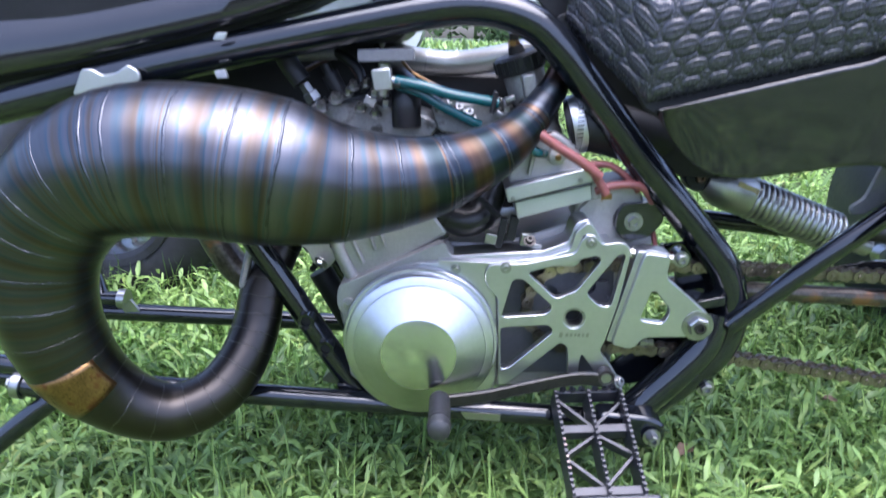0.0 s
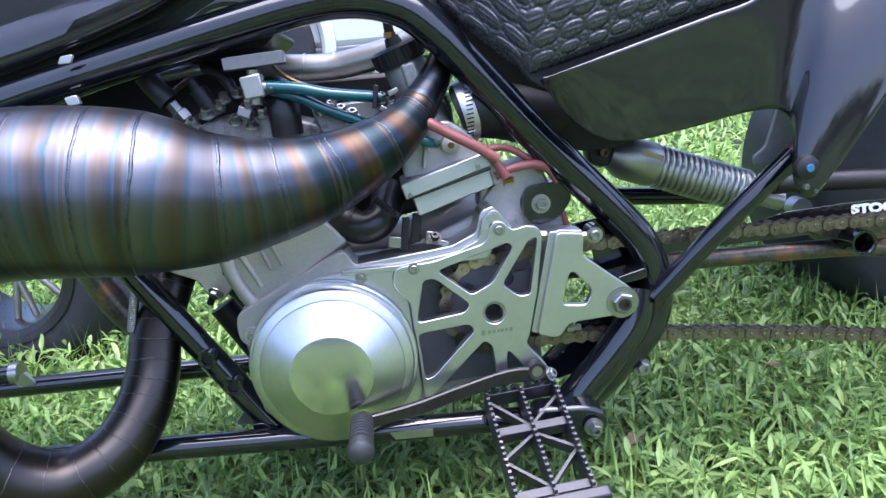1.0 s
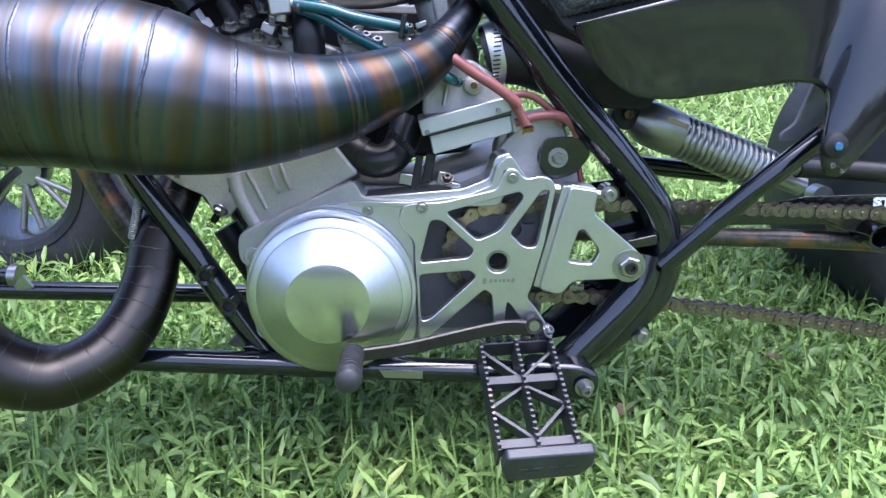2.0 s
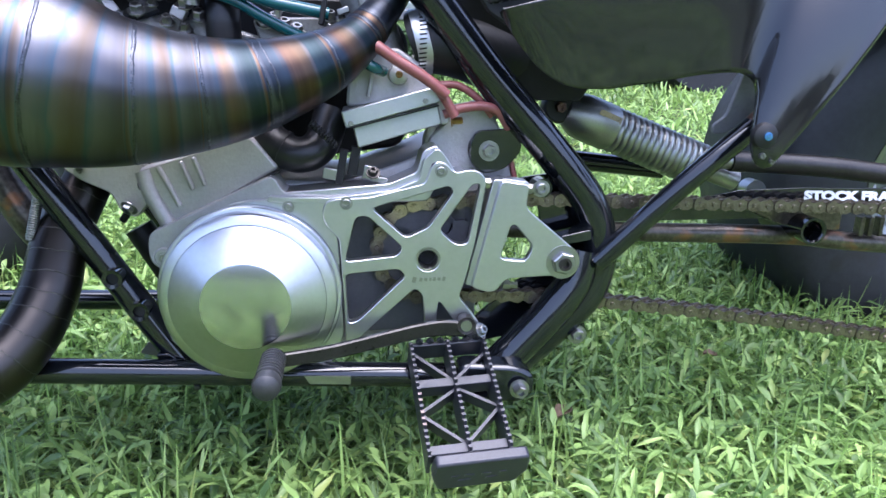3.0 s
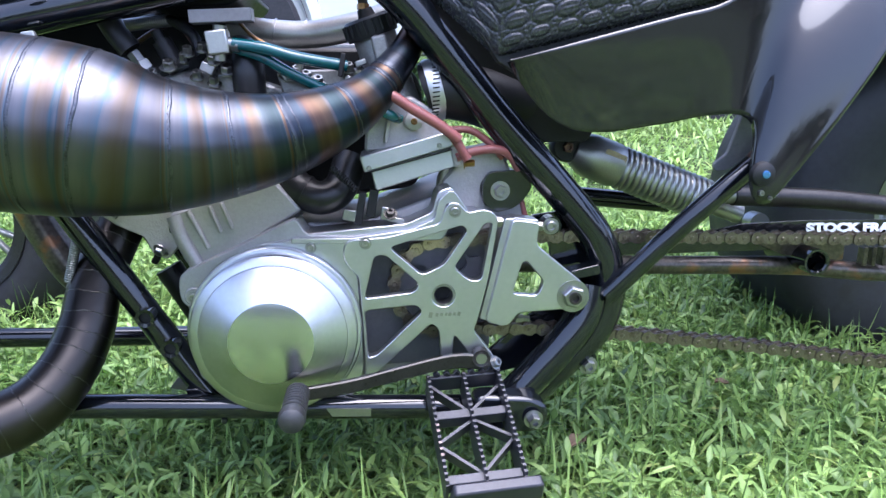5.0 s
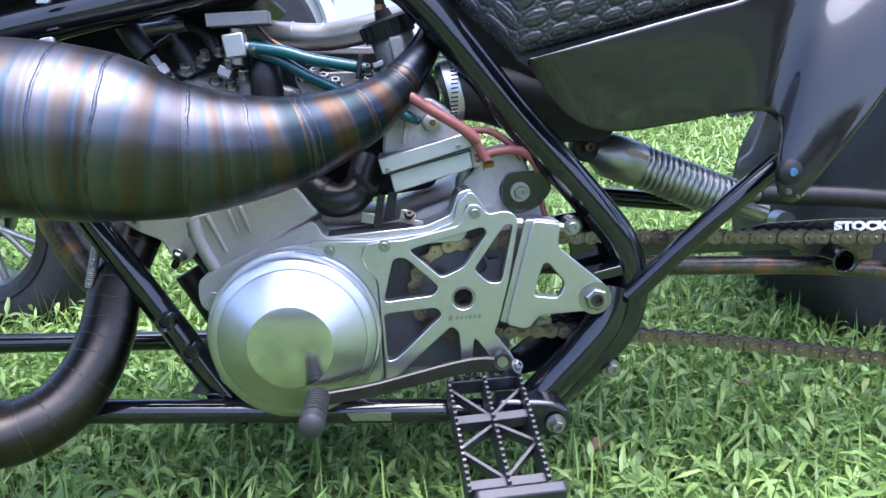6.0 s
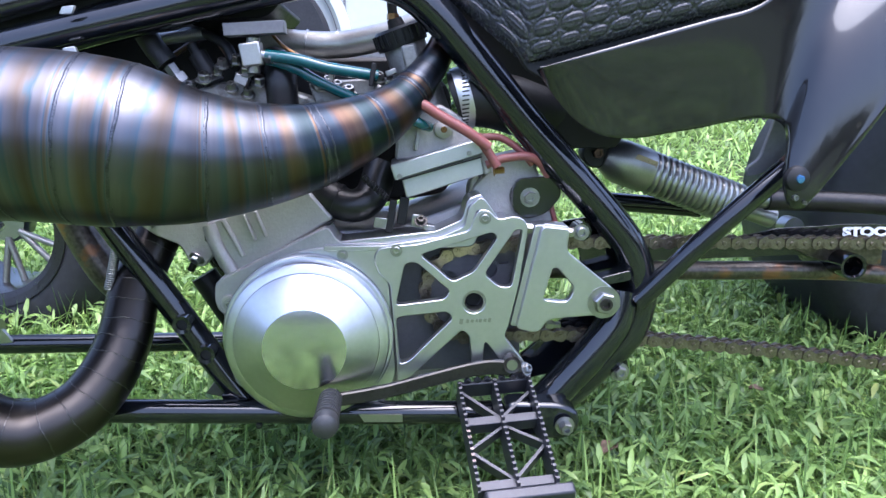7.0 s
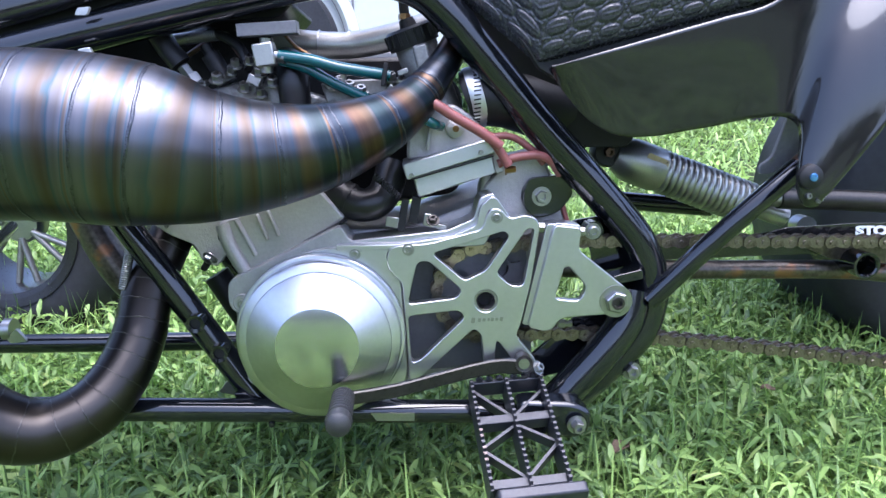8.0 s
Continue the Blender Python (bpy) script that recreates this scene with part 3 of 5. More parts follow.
for i in range(10, 12 * 8):
    if fr[i][4] - last > 0.018 + 0.016 * (fr[i][4] > 0.3):
        seam(i, 0.0012, 0.0004, HOOP if fr[i][4] < 0.5 else BEAD)
        HOOPS.append(i)
        last = fr[i][4]

marks = [0] + sorted(HOOPS + WELDS) + [len(fr) - 1]
lay = exhaust.data.uv_layers.new(name="section")
for lp, dat in zip(exhaust.data.loops, lay.data):
    ring = lp.vertex_index // 56
    k = max(0, min(len(marks) - 2, sum(1 for q in marks if q <= ring) - 1))
    dat.uv = ((fr[ring][4] - fr[marks[k]][4]) / max(1e-6, fr[marks[k + 1]][4] - fr[marks[k]][4]), k * 0.1)


def badge(s0, s1, towards, span, extra, name, material, parent, n=14):
    """A sheet that wraps part of the pipe, between two lengths, round a facing direction."""
    some = [f for f in fr if s0 <= f[4] <= s1]
    bm = bmesh.new()
    rows_ = []
    for c, a, b, r, s in some:
        t = Vector(towards)
        mid = math.atan2(t.dot(b), t.dot(a))
        rows_.append([bm.verts.new(c + (a * math.cos(mid + span * (k / n - 0.5)) + b * math.sin(mid + span * (k / n - 0.5))) * (r + extra)) for k in range(n + 1)])
    for p, q in zip(rows_, rows_[1:]):
        for k in range(n):
            bm.faces.new((p[k], p[k + 1], q[k + 1], q[k]))
    return thick(part(name, bm, material, parent), 0.0008)


s_of = lambda x, z: min(fr, key=lambda f: (f[0].x - x) ** 2 + (f[0].z - z) ** 2)[4]
sb = s_of(-0.536, 0.25)
plate_b = badge(sb - 0.032, sb + 0.030, (-0.1, -1, -0.05), 2.2, 0.0006, "stamped_badge", GOLD, exhaust)
tagged(plate_b, "straw-tinted stamped steel badge")
for a0, a1, sp in ((-0.022, -0.014, 0.9), (-0.006, 0.006, 0.7), (0.012, 0.020, 1.1)):
    badge(sb + a0, sb + a1, (0.15, -1, -0.05), sp, 0.0018, "embossing", RUSTY, plate_b, 10)
badge(sb + 0.0302, sb + 0.036, (-0.1, -1, -0.05), 3.2, 0.0010, "tinted_rim", GOLD, exhaust)
sb2 = s_of(-0.560, 0.40)
badge(sb2 + 0.03, sb2 + 0.036, (-0.6, -0.8, 0.5), 1.3, 0.001, "tinted_rim", GOLD, exhaust)

# Far cylinder's pipe and header springs
part("far_header", tube([(-0.535, 0.20, 0.44, 0.021), (-0.508, 0.20, 0.370, 0.021), (-0.484, 0.20, 0.318, 0.022), (-0.455, 0.20, 0.275, 0.022), (-0.41, 0.20, 0.25, 0.022)], 0), RUSTY, quad, "brown heat-stained far exhaust header")


def coil(p0, p1, r, wire, turns, parent, name, material):
    p0, p1 = Vector(p0), Vector(p1)
    d = (p1 - p0).normalized()
    a = d.orthogonal().normalized()
    b = d.cross(a)
    pts = []
    n = int(turns * 16)
    for k in range(n + 1):
        t = 2 * math.pi * turns * k / n
        c = p0 + (p1 - p0) * (k / n) + (a * math.cos(t) + b * math.sin(t)) * r
        pts.append((*c, wire))
    return part(name, sweep(pts, 8), material, parent, smooth=80)


coil((-0.384, 0.026, 0.362), (-0.394, 0.020, 0.318), 0.0042, 0.0011, 19, exhaust, "header_spring", STEEL)
coil((-0.372, 0.05, 0.355), (-0.380, 0.045, 0.325), 0.0042, 0.0011, 14, exhaust, "header_spring", STEEL)
part("spring_hook", tube([(-0.394, 0.020, 0.318), (-0.397, 0.018, 0.306), (-0.392, 0.016, 0.300)], 0.0012, 8), STEEL, exhaust)

# ---- engine ----
case = part("crankcase", slab(rounded([(-0.279, 0.322), (-0.18, 0.374), (-0.09, 0.372), (-0.01, 0.40), (0.05, 0.43), (0.10, 0.43), (0.085, 0.33), (0.055, 0.21), (-0.02, 0.186), (-0.16, 0.176), (-0.25, 0.20), (-0.285, 0.27)], 0.02), 0.05, 0.23), CAST, quad, "cast aluminium crankcase", bevel=0.003)
part("sprocket_backing", slab(rounded([(-0.095, 0.36), (0.05, 0.37), (0.06, 0.21), (-0.09, 0.205)], 0.02), 0.043, 0.052), CASE, case, "grey painted sprocket well")
# Clutch side cover with its raised border
cov = part("side_cover", slab(rounded([(-0.277, 0.327), (-0.155, 0.386), (-0.145, 0.368), (-0.100, 0.366), (-0.060, 0.369), (-0.088, 0.345), (-0.086, 0.205), (-0.105, 0.178), (-0.150, 0.166), (-0.20, 0.175), (-0.263, 0.21), (-0.272, 0.263), (-0.262, 0.286), (-0.277, 0.296), (-0.279, 0.31)], 0.007), 0.006, 0.05), CAST, case, "pale cast aluminium side cover", bevel=0.002)
face = part("cover_face", slab(rounded([(-0.258, 0.300), (-0.225, 0.345), (-0.19, 0.360), (-0.150, 0.364), (-0.098, 0.365), (-0.108, 0.352), (-0.092, 0.33), (-0.089, 0.285), (-0.086, 0.214), (-0.110, 0.182), (-0.150, 0.1705), (-0.19, 0.176), (-0.25, 0.205), (-0.27, 0.25)], 0.012), 0.000, 0.007), BILLET, case, "machined aluminium cover face", bevel=0.0012)
clutch = part("clutch_cover", lathe([(0.0908, 0.002), (0.0908, 0.009), (0.0895, 0.0105), (0.0868, 0.0110), (0.0862, 0.0215), (0.0850, 0.0230), (0.0772, 0.0272), (0.0762, 0.0275), (0.0755, 0.0285), (0.0445, 0.0460), (0.0430, 0.0470)], (-0.1785, 0.0, 0.267), seg=128), TURNED, case, "turned aluminium clutch cover", smooth=14)
part("clutch_cap", lathe([(0.0430, 0.0470), (0.0420, 0.0474), (0, 0.0474)], (-0.1785, 0.0, 0.267), seg=96), POLISHED, clutch, "mirror-polished round cap")
part("case_rim", slab(rounded([(-0.160, 0.3655), (-0.097, 0.3650), (-0.036, 0.373), (-0.010, 0.384), (-0.006, 0.404), (0.006, 0.415), (0.012, 0.413), (0.028, 0.390), (0.040, 0.392), (0.030, 0.380), (0.003, 0.402), (-0.002, 0.380), (-0.036, 0.366), (-0.097, 0.359), (-0.160, 0.360)], 0.004), -0.001, 0.045), BILLET, case, bevel=0.001)
part("case_top", slab(rounded([(-0.150, 0.368), (-0.04, 0.378), (-0.012, 0.390), (-0.006, 0.412), (0.009, 0.418), (0.02, 0.398), (0.0, 0.36), (-0.14, 0.355)], 0.005), 0.008, 0.05), BILLET, case, bevel=0.002)
for x, z in ((-0.140, 0.3555), (-0.2635, 0.303), (-0.1515, 0.1725)):
    bolt(cov, x, -0.001 if x > -0.2 else 0.004, z, 0.0042, "cover_screw", hexagon=False, washer=True, long=0.004)
part("screw_lug", lathe([(0, 0), (0.010, 0), (0.010, 0.012), (0.009, 0.013), (0, 0.013)], (-0.2635, 0.017, 0.303), seg=28), CAST, cov)

# Billet star plate over the front sprocket
star_out = [(-0.107, 0.349), (-0.103, 0.361), (-0.094, 0.364), (-0.060, 0.366), (-0.004, 0.380), (0.000, 0.394), (0.006, 0.4025), (0.016, 0.4015), (0.025, 0.391), (0.043, 0.395), (0.054, 0.391),
            (0.058, 0.382), (0.049, 0.320), (0.038, 0.272), (0.033, 0.261), (0.056, 0.231), (0.061, 0.216), (0.046, 0.210), (0.012, 0.257), (0.009, 0.222), (-0.001, 0.222), (-0.005, 0.263),
            (-0.013, 0.270), (-0.072, 0.215), (-0.084, 0.209), (-0.088, 0.285), (-0.090, 0.323), (-0.103, 0.336)]
star_holes = [[(-0.074, 0.346), (-0.062, 0.347), (-0.026, 0.314), (-0.032, 0.305), (-0.085, 0.299)], [(-0.085, 0.286), (-0.029, 0.291), (-0.023, 0.283), (-0.072, 0.235), (-0.082, 0.232)],
              [(-0.058, 0.355), (0.020, 0.378), (0.025, 0.372), (0.000, 0.335), (-0.023, 0.324)], [(0.044, 0.380), (0.052, 0.380), (0.041, 0.317), (0.028, 0.317), (0.011, 0.332)]]
star = part("star_plate", slab(rounded(star_out, 0.006), -0.004, 0.008, [rounded(h, 0.006) for h in star_holes] + [circle(0, 0.301, 0.0125, 32)]), BILLET, case, "machined aluminium star-shaped sprocket plate", bevel=0.0009)
part("hub_bush", lathe([(0.0095, -0.012), (0.0095, 0.002), (0.0105, 0.0035), (0.0124, 0.0035), (0.0124, -0.012)], (0, 0, 0.301), seg=40), STEEL, star)
part("hub_shaft", lathe([(0, 0), (0.0095, 0), (0.0095, 0.004), (0.004, 0.004), (0, 0.004)], (0, 0.02, 0.301), seg=24), DARK, star)
for x, z in ((-0.083, 0.360), (0.0115, 0.3930)):
    bolt(star, x, -0.004, z, 0.0045, "plate_screw", hexagon=False, long=0.003)
# Engraved maker's mark: plain bars
for k, (dx, w, h) in enumerate(((0, 0.005, 0.009), (0.007, 0.004, 0.006), (0.012, 0.004, 0.005), (0.017, 0.003, 0.005), (0.021, 0.004, 0.006), (0.026, 0.004, 0.005), (0.031, 0.004, 0.007))):
    part("engraved_bar", box((w * 0.8, 0.0006, h * 0.7), pose(-0.014 + dx, -0.0043, 0.2795 + 0.03 * dx, 0, 12, 0)), STEEL, star)
# Triangular brace plate behind it
tri = part("brace_plate", slab(rounded([(0.073, 0.384), (0.103, 0.380), (0.100, 0.356), (0.154, 0.312), (0.160, 0.298), (0.151, 0.284), (0.082, 0.280), (0.073, 0.267), (0.065, 0.265), (0.046, 0.270)], 0.006), -0.006, 0.004, [rounded([(0.085, 0.337), (0.090, 0.338), (0.110, 0.315), (0.103, 0.299), (0.075, 0.302)], 0.006)]), BILLET, case, "machined aluminium triangular brace plate", bevel=0.0012)
part("brace_block", slab(rounded([(0.066, 0.384), (0.078, 0.384), (0.05, 0.270), (0.040, 0.272)], 0.003), 0.000, 0.024), BILLET, tri, bevel=0.001)
part("brace_block", slab(rounded([(0.076, 0.385), (0.104, 0.381), (0.10, 0.372), (0.076, 0.376)], 0.002), 0.003, 0.03), BILLET, tri, bevel=0.001)
bolt(tri, 0.1425, -0.006, 0.2980, 0.0125, "pivot_nut", long=0.009)
part("pivot_stud", lathe([(0, 0.0075), (0.0035, 0.0075), (0.0042, 0.011), (0.0070, 0.011), (0.0070, 0.0), (0, 0)], (0.1425, -0.006, 0.2980), seg=20), DARKSTEEL, tri, "rusty pivot bolt end")
for x0, x1, z, r in ((0.056, 0.074, 0.379, 0.006), (0.100, 0.119, 0.374, 0.0055), (0.044, 0.056, 0.282, 0.004), (0.082, 0.098, 0.270, 0.0055)):
    part("adjuster_bolt", lathe([(0, 0), (r, 0), (r, (x1 - x0) * 0.45), (r * 0.7, (x1 - x0) * 0.5), (r * 0.7, x1 - x0), (0, x1 - x0)], (x0, 0.008, z), (1, 0, -0.08), 6), STEEL, tri, smooth=20)
bolt(quad, 0.117, 0.004, 0.3745, 0.0062, "frame_bolt", hexagon=False, long=0.007)
part("frame_lug", lathe([(0, 0), (0.010, 0), (0.010, 0.02), (0, 0.02)], (0.119, 0.025, 0.3745), seg=24), FRAME, quad)
part("bolt_tab", slab(rounded([(0.150, 0.232), (0.180, 0.222), (0.185, 0.205), (0.176, 0.194), (0.150, 0.205)], 0.006), 0.020, 0.030), FRAME, quad, bevel=0.001)
bolt(quad, 0.172, 0.018, 0.2065, 0.0075, "frame_bolt", long=0.008)
part("frame_web", slab(rounded([(0.102, 0.378), (0.150, 0.385), (0.180, 0.345), (0.188, 0.30), (0.174, 0.25), (0.12, 0.198), (0.055, 0.185), (0.058, 0.215), (0.092, 0.245), (0.118, 0.268), (0.134, 0.30), (0.128, 0.345)], 0.008), 0.050, 0.056), FRAME, quad, bevel=0.001)
part("frame_web", slab(rounded([(0.142, 0.322), (0.176, 0.330), (0.178, 0.318), (0.143, 0.312)], 0.004), 0.008, 0.030), FRAME, quad, bevel=0.001)

# Cylinder, head and intake
cyl = part("cylinder", slab(rounded([(-0.287, 0.389), (-0.178, 0.424), (-0.150, 0.391), (-0.206, 0.358), (-0.262, 0.330), (-0.275, 0.336), (-0.285, 0.365)], 0.006), 0.022, 0.21), CAST, case, "pale cast aluminium cylinder", bevel=0.003)
for x, z in ((-0.240, 0.395), (-0.228, 0.399)):
    part("cylinder_rib", box((0.004, 0.006, 0.03), pose(x, 0.020, z - 0.012, 0, -20, 0)), CAST, cyl, bevel=0.0015)
part("base_gasket", tube([(-0.264, 0.0205, 0.3275), (-0.206, 0.0205, 0.3555), (-0.149, 0.0205, 0.389)], 0.0014, 8), DULL, cyl)
part("cylinder_corner", tube([(-0.283, 0.026, 0.386), (-0.276, 0.024, 0.362), (-0.262, 0.024, 0.334)], 0.0085, 14), CAST, cyl)
part("cylinder_rib", tube([(-0.268, 0.0215, 0.391), (-0.258, 0.0205, 0.372), (-0.249, 0.0205, 0.352)], 0.0030, 10), CAST, cyl)
# Jacket coloured black, which puts the shade behind the pipe into its colour
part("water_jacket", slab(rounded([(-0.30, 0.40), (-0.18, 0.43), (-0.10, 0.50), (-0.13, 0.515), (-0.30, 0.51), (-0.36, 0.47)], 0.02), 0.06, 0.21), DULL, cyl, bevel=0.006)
flange = part("exhaust_flange", slab(rounded([(-0.364, 0.388), (-0.345, 0.392), (-0.284, 0.396), (-0.278, 0.358), (-0.296, 0.336), (-0.311, 0.343), (-0.318, 0.362), (-0.345, 0.374)], 0.006), 0.034, 0.046), CAST, cyl, bevel=0.002)
bolt(cyl, -0.300, 0.028, 0.349, 0.006, "flange_bolt", axis=(-0.4, -0.8, -0.6))
bolt(cyl, -0.282, 0.026, 0.372, 0.006, "plug_bolt", material=DARK, axis=(-0.6, -0.8, 0.1))
bolt(cyl, -0.345, 0.035, 0.388, 0.0045, "flange_bolt", axis=(-0.6, -0.6, 0.3))
part("exhaust_port", tube([(-0.28, 0.11, 0.40), (-0.340, 0.078, 0.372)], 0.033), DULL, cyl)
part("engine_mount", tube([(-0.318, 0.11, 0.31), (-0.275, 0.11, 0.235)], 0.016), DULL, quad)
part("engine_mount", tube([(-0.318, 0.06, 0.328), (-0.282, 0.05, 0.385)], 0.004, 10), DULL, quad)
part("coolant_elbow", tube([(-0.185, 0.055, 0.445), (-0.158, 0.042, 0.415), (-0.132, 0.036, 0.4025), (-0.110, 0.046, 0.412), (-0.098, 0.062, 0.445)], 0.0185), HOSE, quad, "black rubber coolant elbow")
coil((-0.118, 0.02, 0.437), (-0.092, 0.016, 0.414), 0.0032, 0.0010, 12, quad, "cable_spring", RUBBER)
for x, y, z, w, h in ((-0.088, 0.03, 0.392, 0.008, 0.036), (-0.075, 0.03, 0.398, 0.01, 0.03), (-0.060, 0.02, 0.388, 0.012, 0.014), (-0.10, 0.03, 0.385, 0.014, 0.012), (-0.05, 0.025, 0.380, 0.018, 0.006)):
    part("linkage", box((w, 0.012, h), pose(x, y, z, 0, 10, 0)), STEEL if w > 0.011 else DULL, quad, bevel=0.001)
bolt(quad, -0.056, 0.012, 0.388, 0.005, "linkage_bolt", DARKSTEEL, axis=(0, -0.7, 0.7))

# Carburettor
carb = part("carburettor", slab(rounded([(-0.083, 0.452), (-0.080, 0.486), (-0.060, 0.503), (-0.033, 0.512), (-0.008, 0.497), (0.004, 0.474), (-0.02, 0.455)], 0.006), 0.030, 0.10), CAST, quad, "cast aluminium carburettor", bevel=0.003)
part("carb_slide_body", tube([(-0.040, 0.065, 0.49), (-0.070, 0.075, 0.575)], 0.024), OLDCAST, carb)
part("bowl_cover", slab(rounded([(-0.088, 0.449), (0.006, 0.475), (0.012, 0.460), (-0.083, 0.432)], 0.003), 0.012, 0.085), SATIN, carb, "satin aluminium float bowl flange", bevel=0.0015)
part("float_bowl", slab(rounded([(-0.076, 0.434), (0.009, 0.458), (0.013, 0.438), (-0.071, 0.4125)], 0.003), 0.016, 0.080), SATIN, carb, "satin aluminium float bowl", bevel=0.0015)
for x, z in ((-0.078, 0.443), (-0.004, 0.4665)):
    bolt(carb, x, 0.012, z - 0.006, 0.0028, "bowl_screw", hexagon=False, washer=False, long=0.0025)
part("bowl_line", box((0.090, 0.002, 0.0016), pose(-0.034, 0.0125, 0.4445, 0, -15.2, 0)), DULL, carb)
part("carb_rib", box((0.004, 0.012, 0.030), pose(-0.058, 0.026, 0.478, 0, 10, 0)), CAST, carb, bevel=0.001)
part("bowl_end", box((0.010, 0.05, 0.030), pose(0.014, 0.045, 0.452, 0, -15, 0)), CAST, carb, bevel=0.002)
bolt(carb, 0.024, 0.025, 0.440, 0.004, "brass_nipple", GOLD, axis=(1, -0.2, 0.1), long=0.012)
part("carb_boss", lathe([(0, 0.016), (0.005, 0.016), (0.0095, 0.013), (0.0105, 0), (0, 0)], (-0.0305, 0.030, 0.4855), seg=28), CAST, carb)
bolt(carb, -0.0305, 0.014, 0.4855, 0.0035, "brass_screw", GOLD, hexagon=False, washer=False, long=0.004)
boot = part("intake_boot", tube([(-0.013, 0.056, 0.517, 0.0305), (-0.005, 0.055, 0.518, 0.031), (0.03, 0.055, 0.515, 0.032), (0.075, 0.07, 0.505, 0.036), (0.12, 0.10, 0.50, 0.045)], 0), DULL, quad, "black rubber intake boot")
cl = part("hose_clamp", sweep([(-0.014, 0.055, 0.5165, 0.0325), (-0.012, 0.055, 0.517, 0.0335), (-0.001, 0.055, 0.5185, 0.0335), (0.001, 0.055, 0.519, 0.0325)], 40, cap=False), SATIN, quad, "steel worm-drive hose clamp")
for k in range(20):
    b = radians(-75 + 150 * k / 19)
    part("clamp_slot", box((0.0075, 0.0010, 0.0015), pose(-0.0065, 0.055 - 0.0336 * math.cos(b), 0.5178 + 0.0336 * math.sin(b), -math.degrees(b), -8, 0)), DARK, cl)

# Rear engine mount
blockr = part("mount_block", slab(rounded([(0.002, 0.42), (0.030, 0.448), (0.050, 0.456), (0.070, 0.452), (0.080, 0.43), (0.098, 0.38), (0.05, 0.36), (0.0, 0.38)], 0.006), 0.0465, 0.11), CAST, case, bevel=0.003)
part("mount_cap", box((0.045, 0.04, 0.022), pose(0.056, 0.075, 0.447, 0, -12, 0)), CAST, blockr, bevel=0.003)
mb = part("mount_bracket", slab(rounded([(0.052, 0.430), (0.094, 0.433), (0.104, 0.412), (0.086, 0.390), (0.060, 0.384), (0.046, 0.398), (0.046, 0.415)], 0.010), 0.036, 0.044), FRAME, quad, "black engine mount bracket", bevel=0.001)
part("mount_bush", lathe([(0, 0), (0.021, 0), (0.022, 0.004), (0.021, 0.016), (0, 0.016)], (0.0665, 0.058, 0.409), seg=36), RUBBER, mb)
bolt(mb, 0.0665, 0.036, 0.409, 0.0075, "mount_bolt", long=0.008)
for x in (0.004, 0.020, 0.036):
    part("case_fin", tube([(x, 0.055, 0.412), (x + 0.003, 0.055, 0.432)], 0.006, 14), CAST, blockr)

# Hoses
part("vent_hose", tube([(-0.075, 0.008, 0.525), (-0.052, 0.0, 0.511), (-0.035, 0.0, 0.500), (-0.006, 0.0, 0.483), (0.016, 0.002, 0.467)], 0.0056, 12), RED, quad, "dull red vent hose")
part("vent_hose", tube([(0.004, 0.012, 0.479), (0.016, 0.010, 0.462), (0.026, 0.010, 0.446)], 0.0050, 12), RED, quad, "dull red vent hose")
part("vent_hose", tube([(0.008, 0.03, 0.476), (0.031, 0.03, 0.4755), (0.053, 0.03, 0.462), (0.068, 0.034, 0.446)], 0.0040, 12), RED, quad, "dull red vent hose")
part("vent_hose", tube([(0.015, 0.02, 0.447), (0.033, 0.02, 0.4535), (0.057, 0.02, 0.456), (0.073, 0.024, 0.450), (0.086, 0.035, 0.434)], 0.0048, 12), RED, quad, "dull red vent hose")
part("vent_hose", tube([(0.092, 0.045, 0.40), (0.096, 0.045, 0.385), (0.101, 0.045, 0.37)], 0.003, 12), RED, quad, "dull red vent hose")
part("fuel_hose", tube([(-0.213, 0.028, 0.562), (-0.180, 0.022, 0.557), (-0.150, 0.022, 0.549), (-0.099, 0.030, 0.541)], 0.0062, 14), TEAL, quad, "teal translucent fuel hose")
part("fuel_hose", tube([(-0.213, 0.034, 0.558), (-0.185, 0.030, 0.549), (-0.158, 0.030, 0.534), (-0.118, 0.040, 0.515)], 0.0058, 14), TEAL, quad, "teal translucent fuel hose")
part("fuel_hose", tube([(-0.070, 0.008, 0.500), (-0.056, 0.006, 0.492), (-0.046, 0.02, 0.488)], 0.0055, 14), TEAL, quad, "teal translucent fuel hose")

# Added black slab: stands in for the shaded far engine side behind the hoses
part("dark_backing", slab(rounded([(-0.44, 0.465), (-0.66, 0.455), (-0.66, 0.525), (-0.40, 0.600), (-0.25, 0.615), (-0.235, 0.568), (-0.06, 0.568), (-0.012, 0.53), (-0.015, 0.40), (-0.13, 0.385), (-0.2, 0.42), (-0.40, 0.43)], 0.02), 0.15, 0.22), DULL, quad, "added dull black slab standing in for the shaded far engine side", bevel=0.006)

# Upper engine clutter
lp = part("tray_bracket", box((0.062, 0.02, 0.013), pose(-0.224, 0.035, 0.589, 0, -3, 0)), GREYPLASTIC, quad, "grey bracket bar", bevel=0.001)
part("fitting_block", box((0.022, 0.02, 0.024), pose(-0.228, 0.032, 0.563, 0, -8, 0)), SATINSTEEL, quad, bevel=0.002)
part("fitting_neck", tube([(-0.226, 0.032, 0.58), (-0.228, 0.034, 0.545)], 0.007, 14), STEEL, quad)
part("hose_nipple", tube([(-0.218, 0.03, 0.562), (-0.206, 0.027, 0.560)], 0.0066, 14), STEEL, quad)
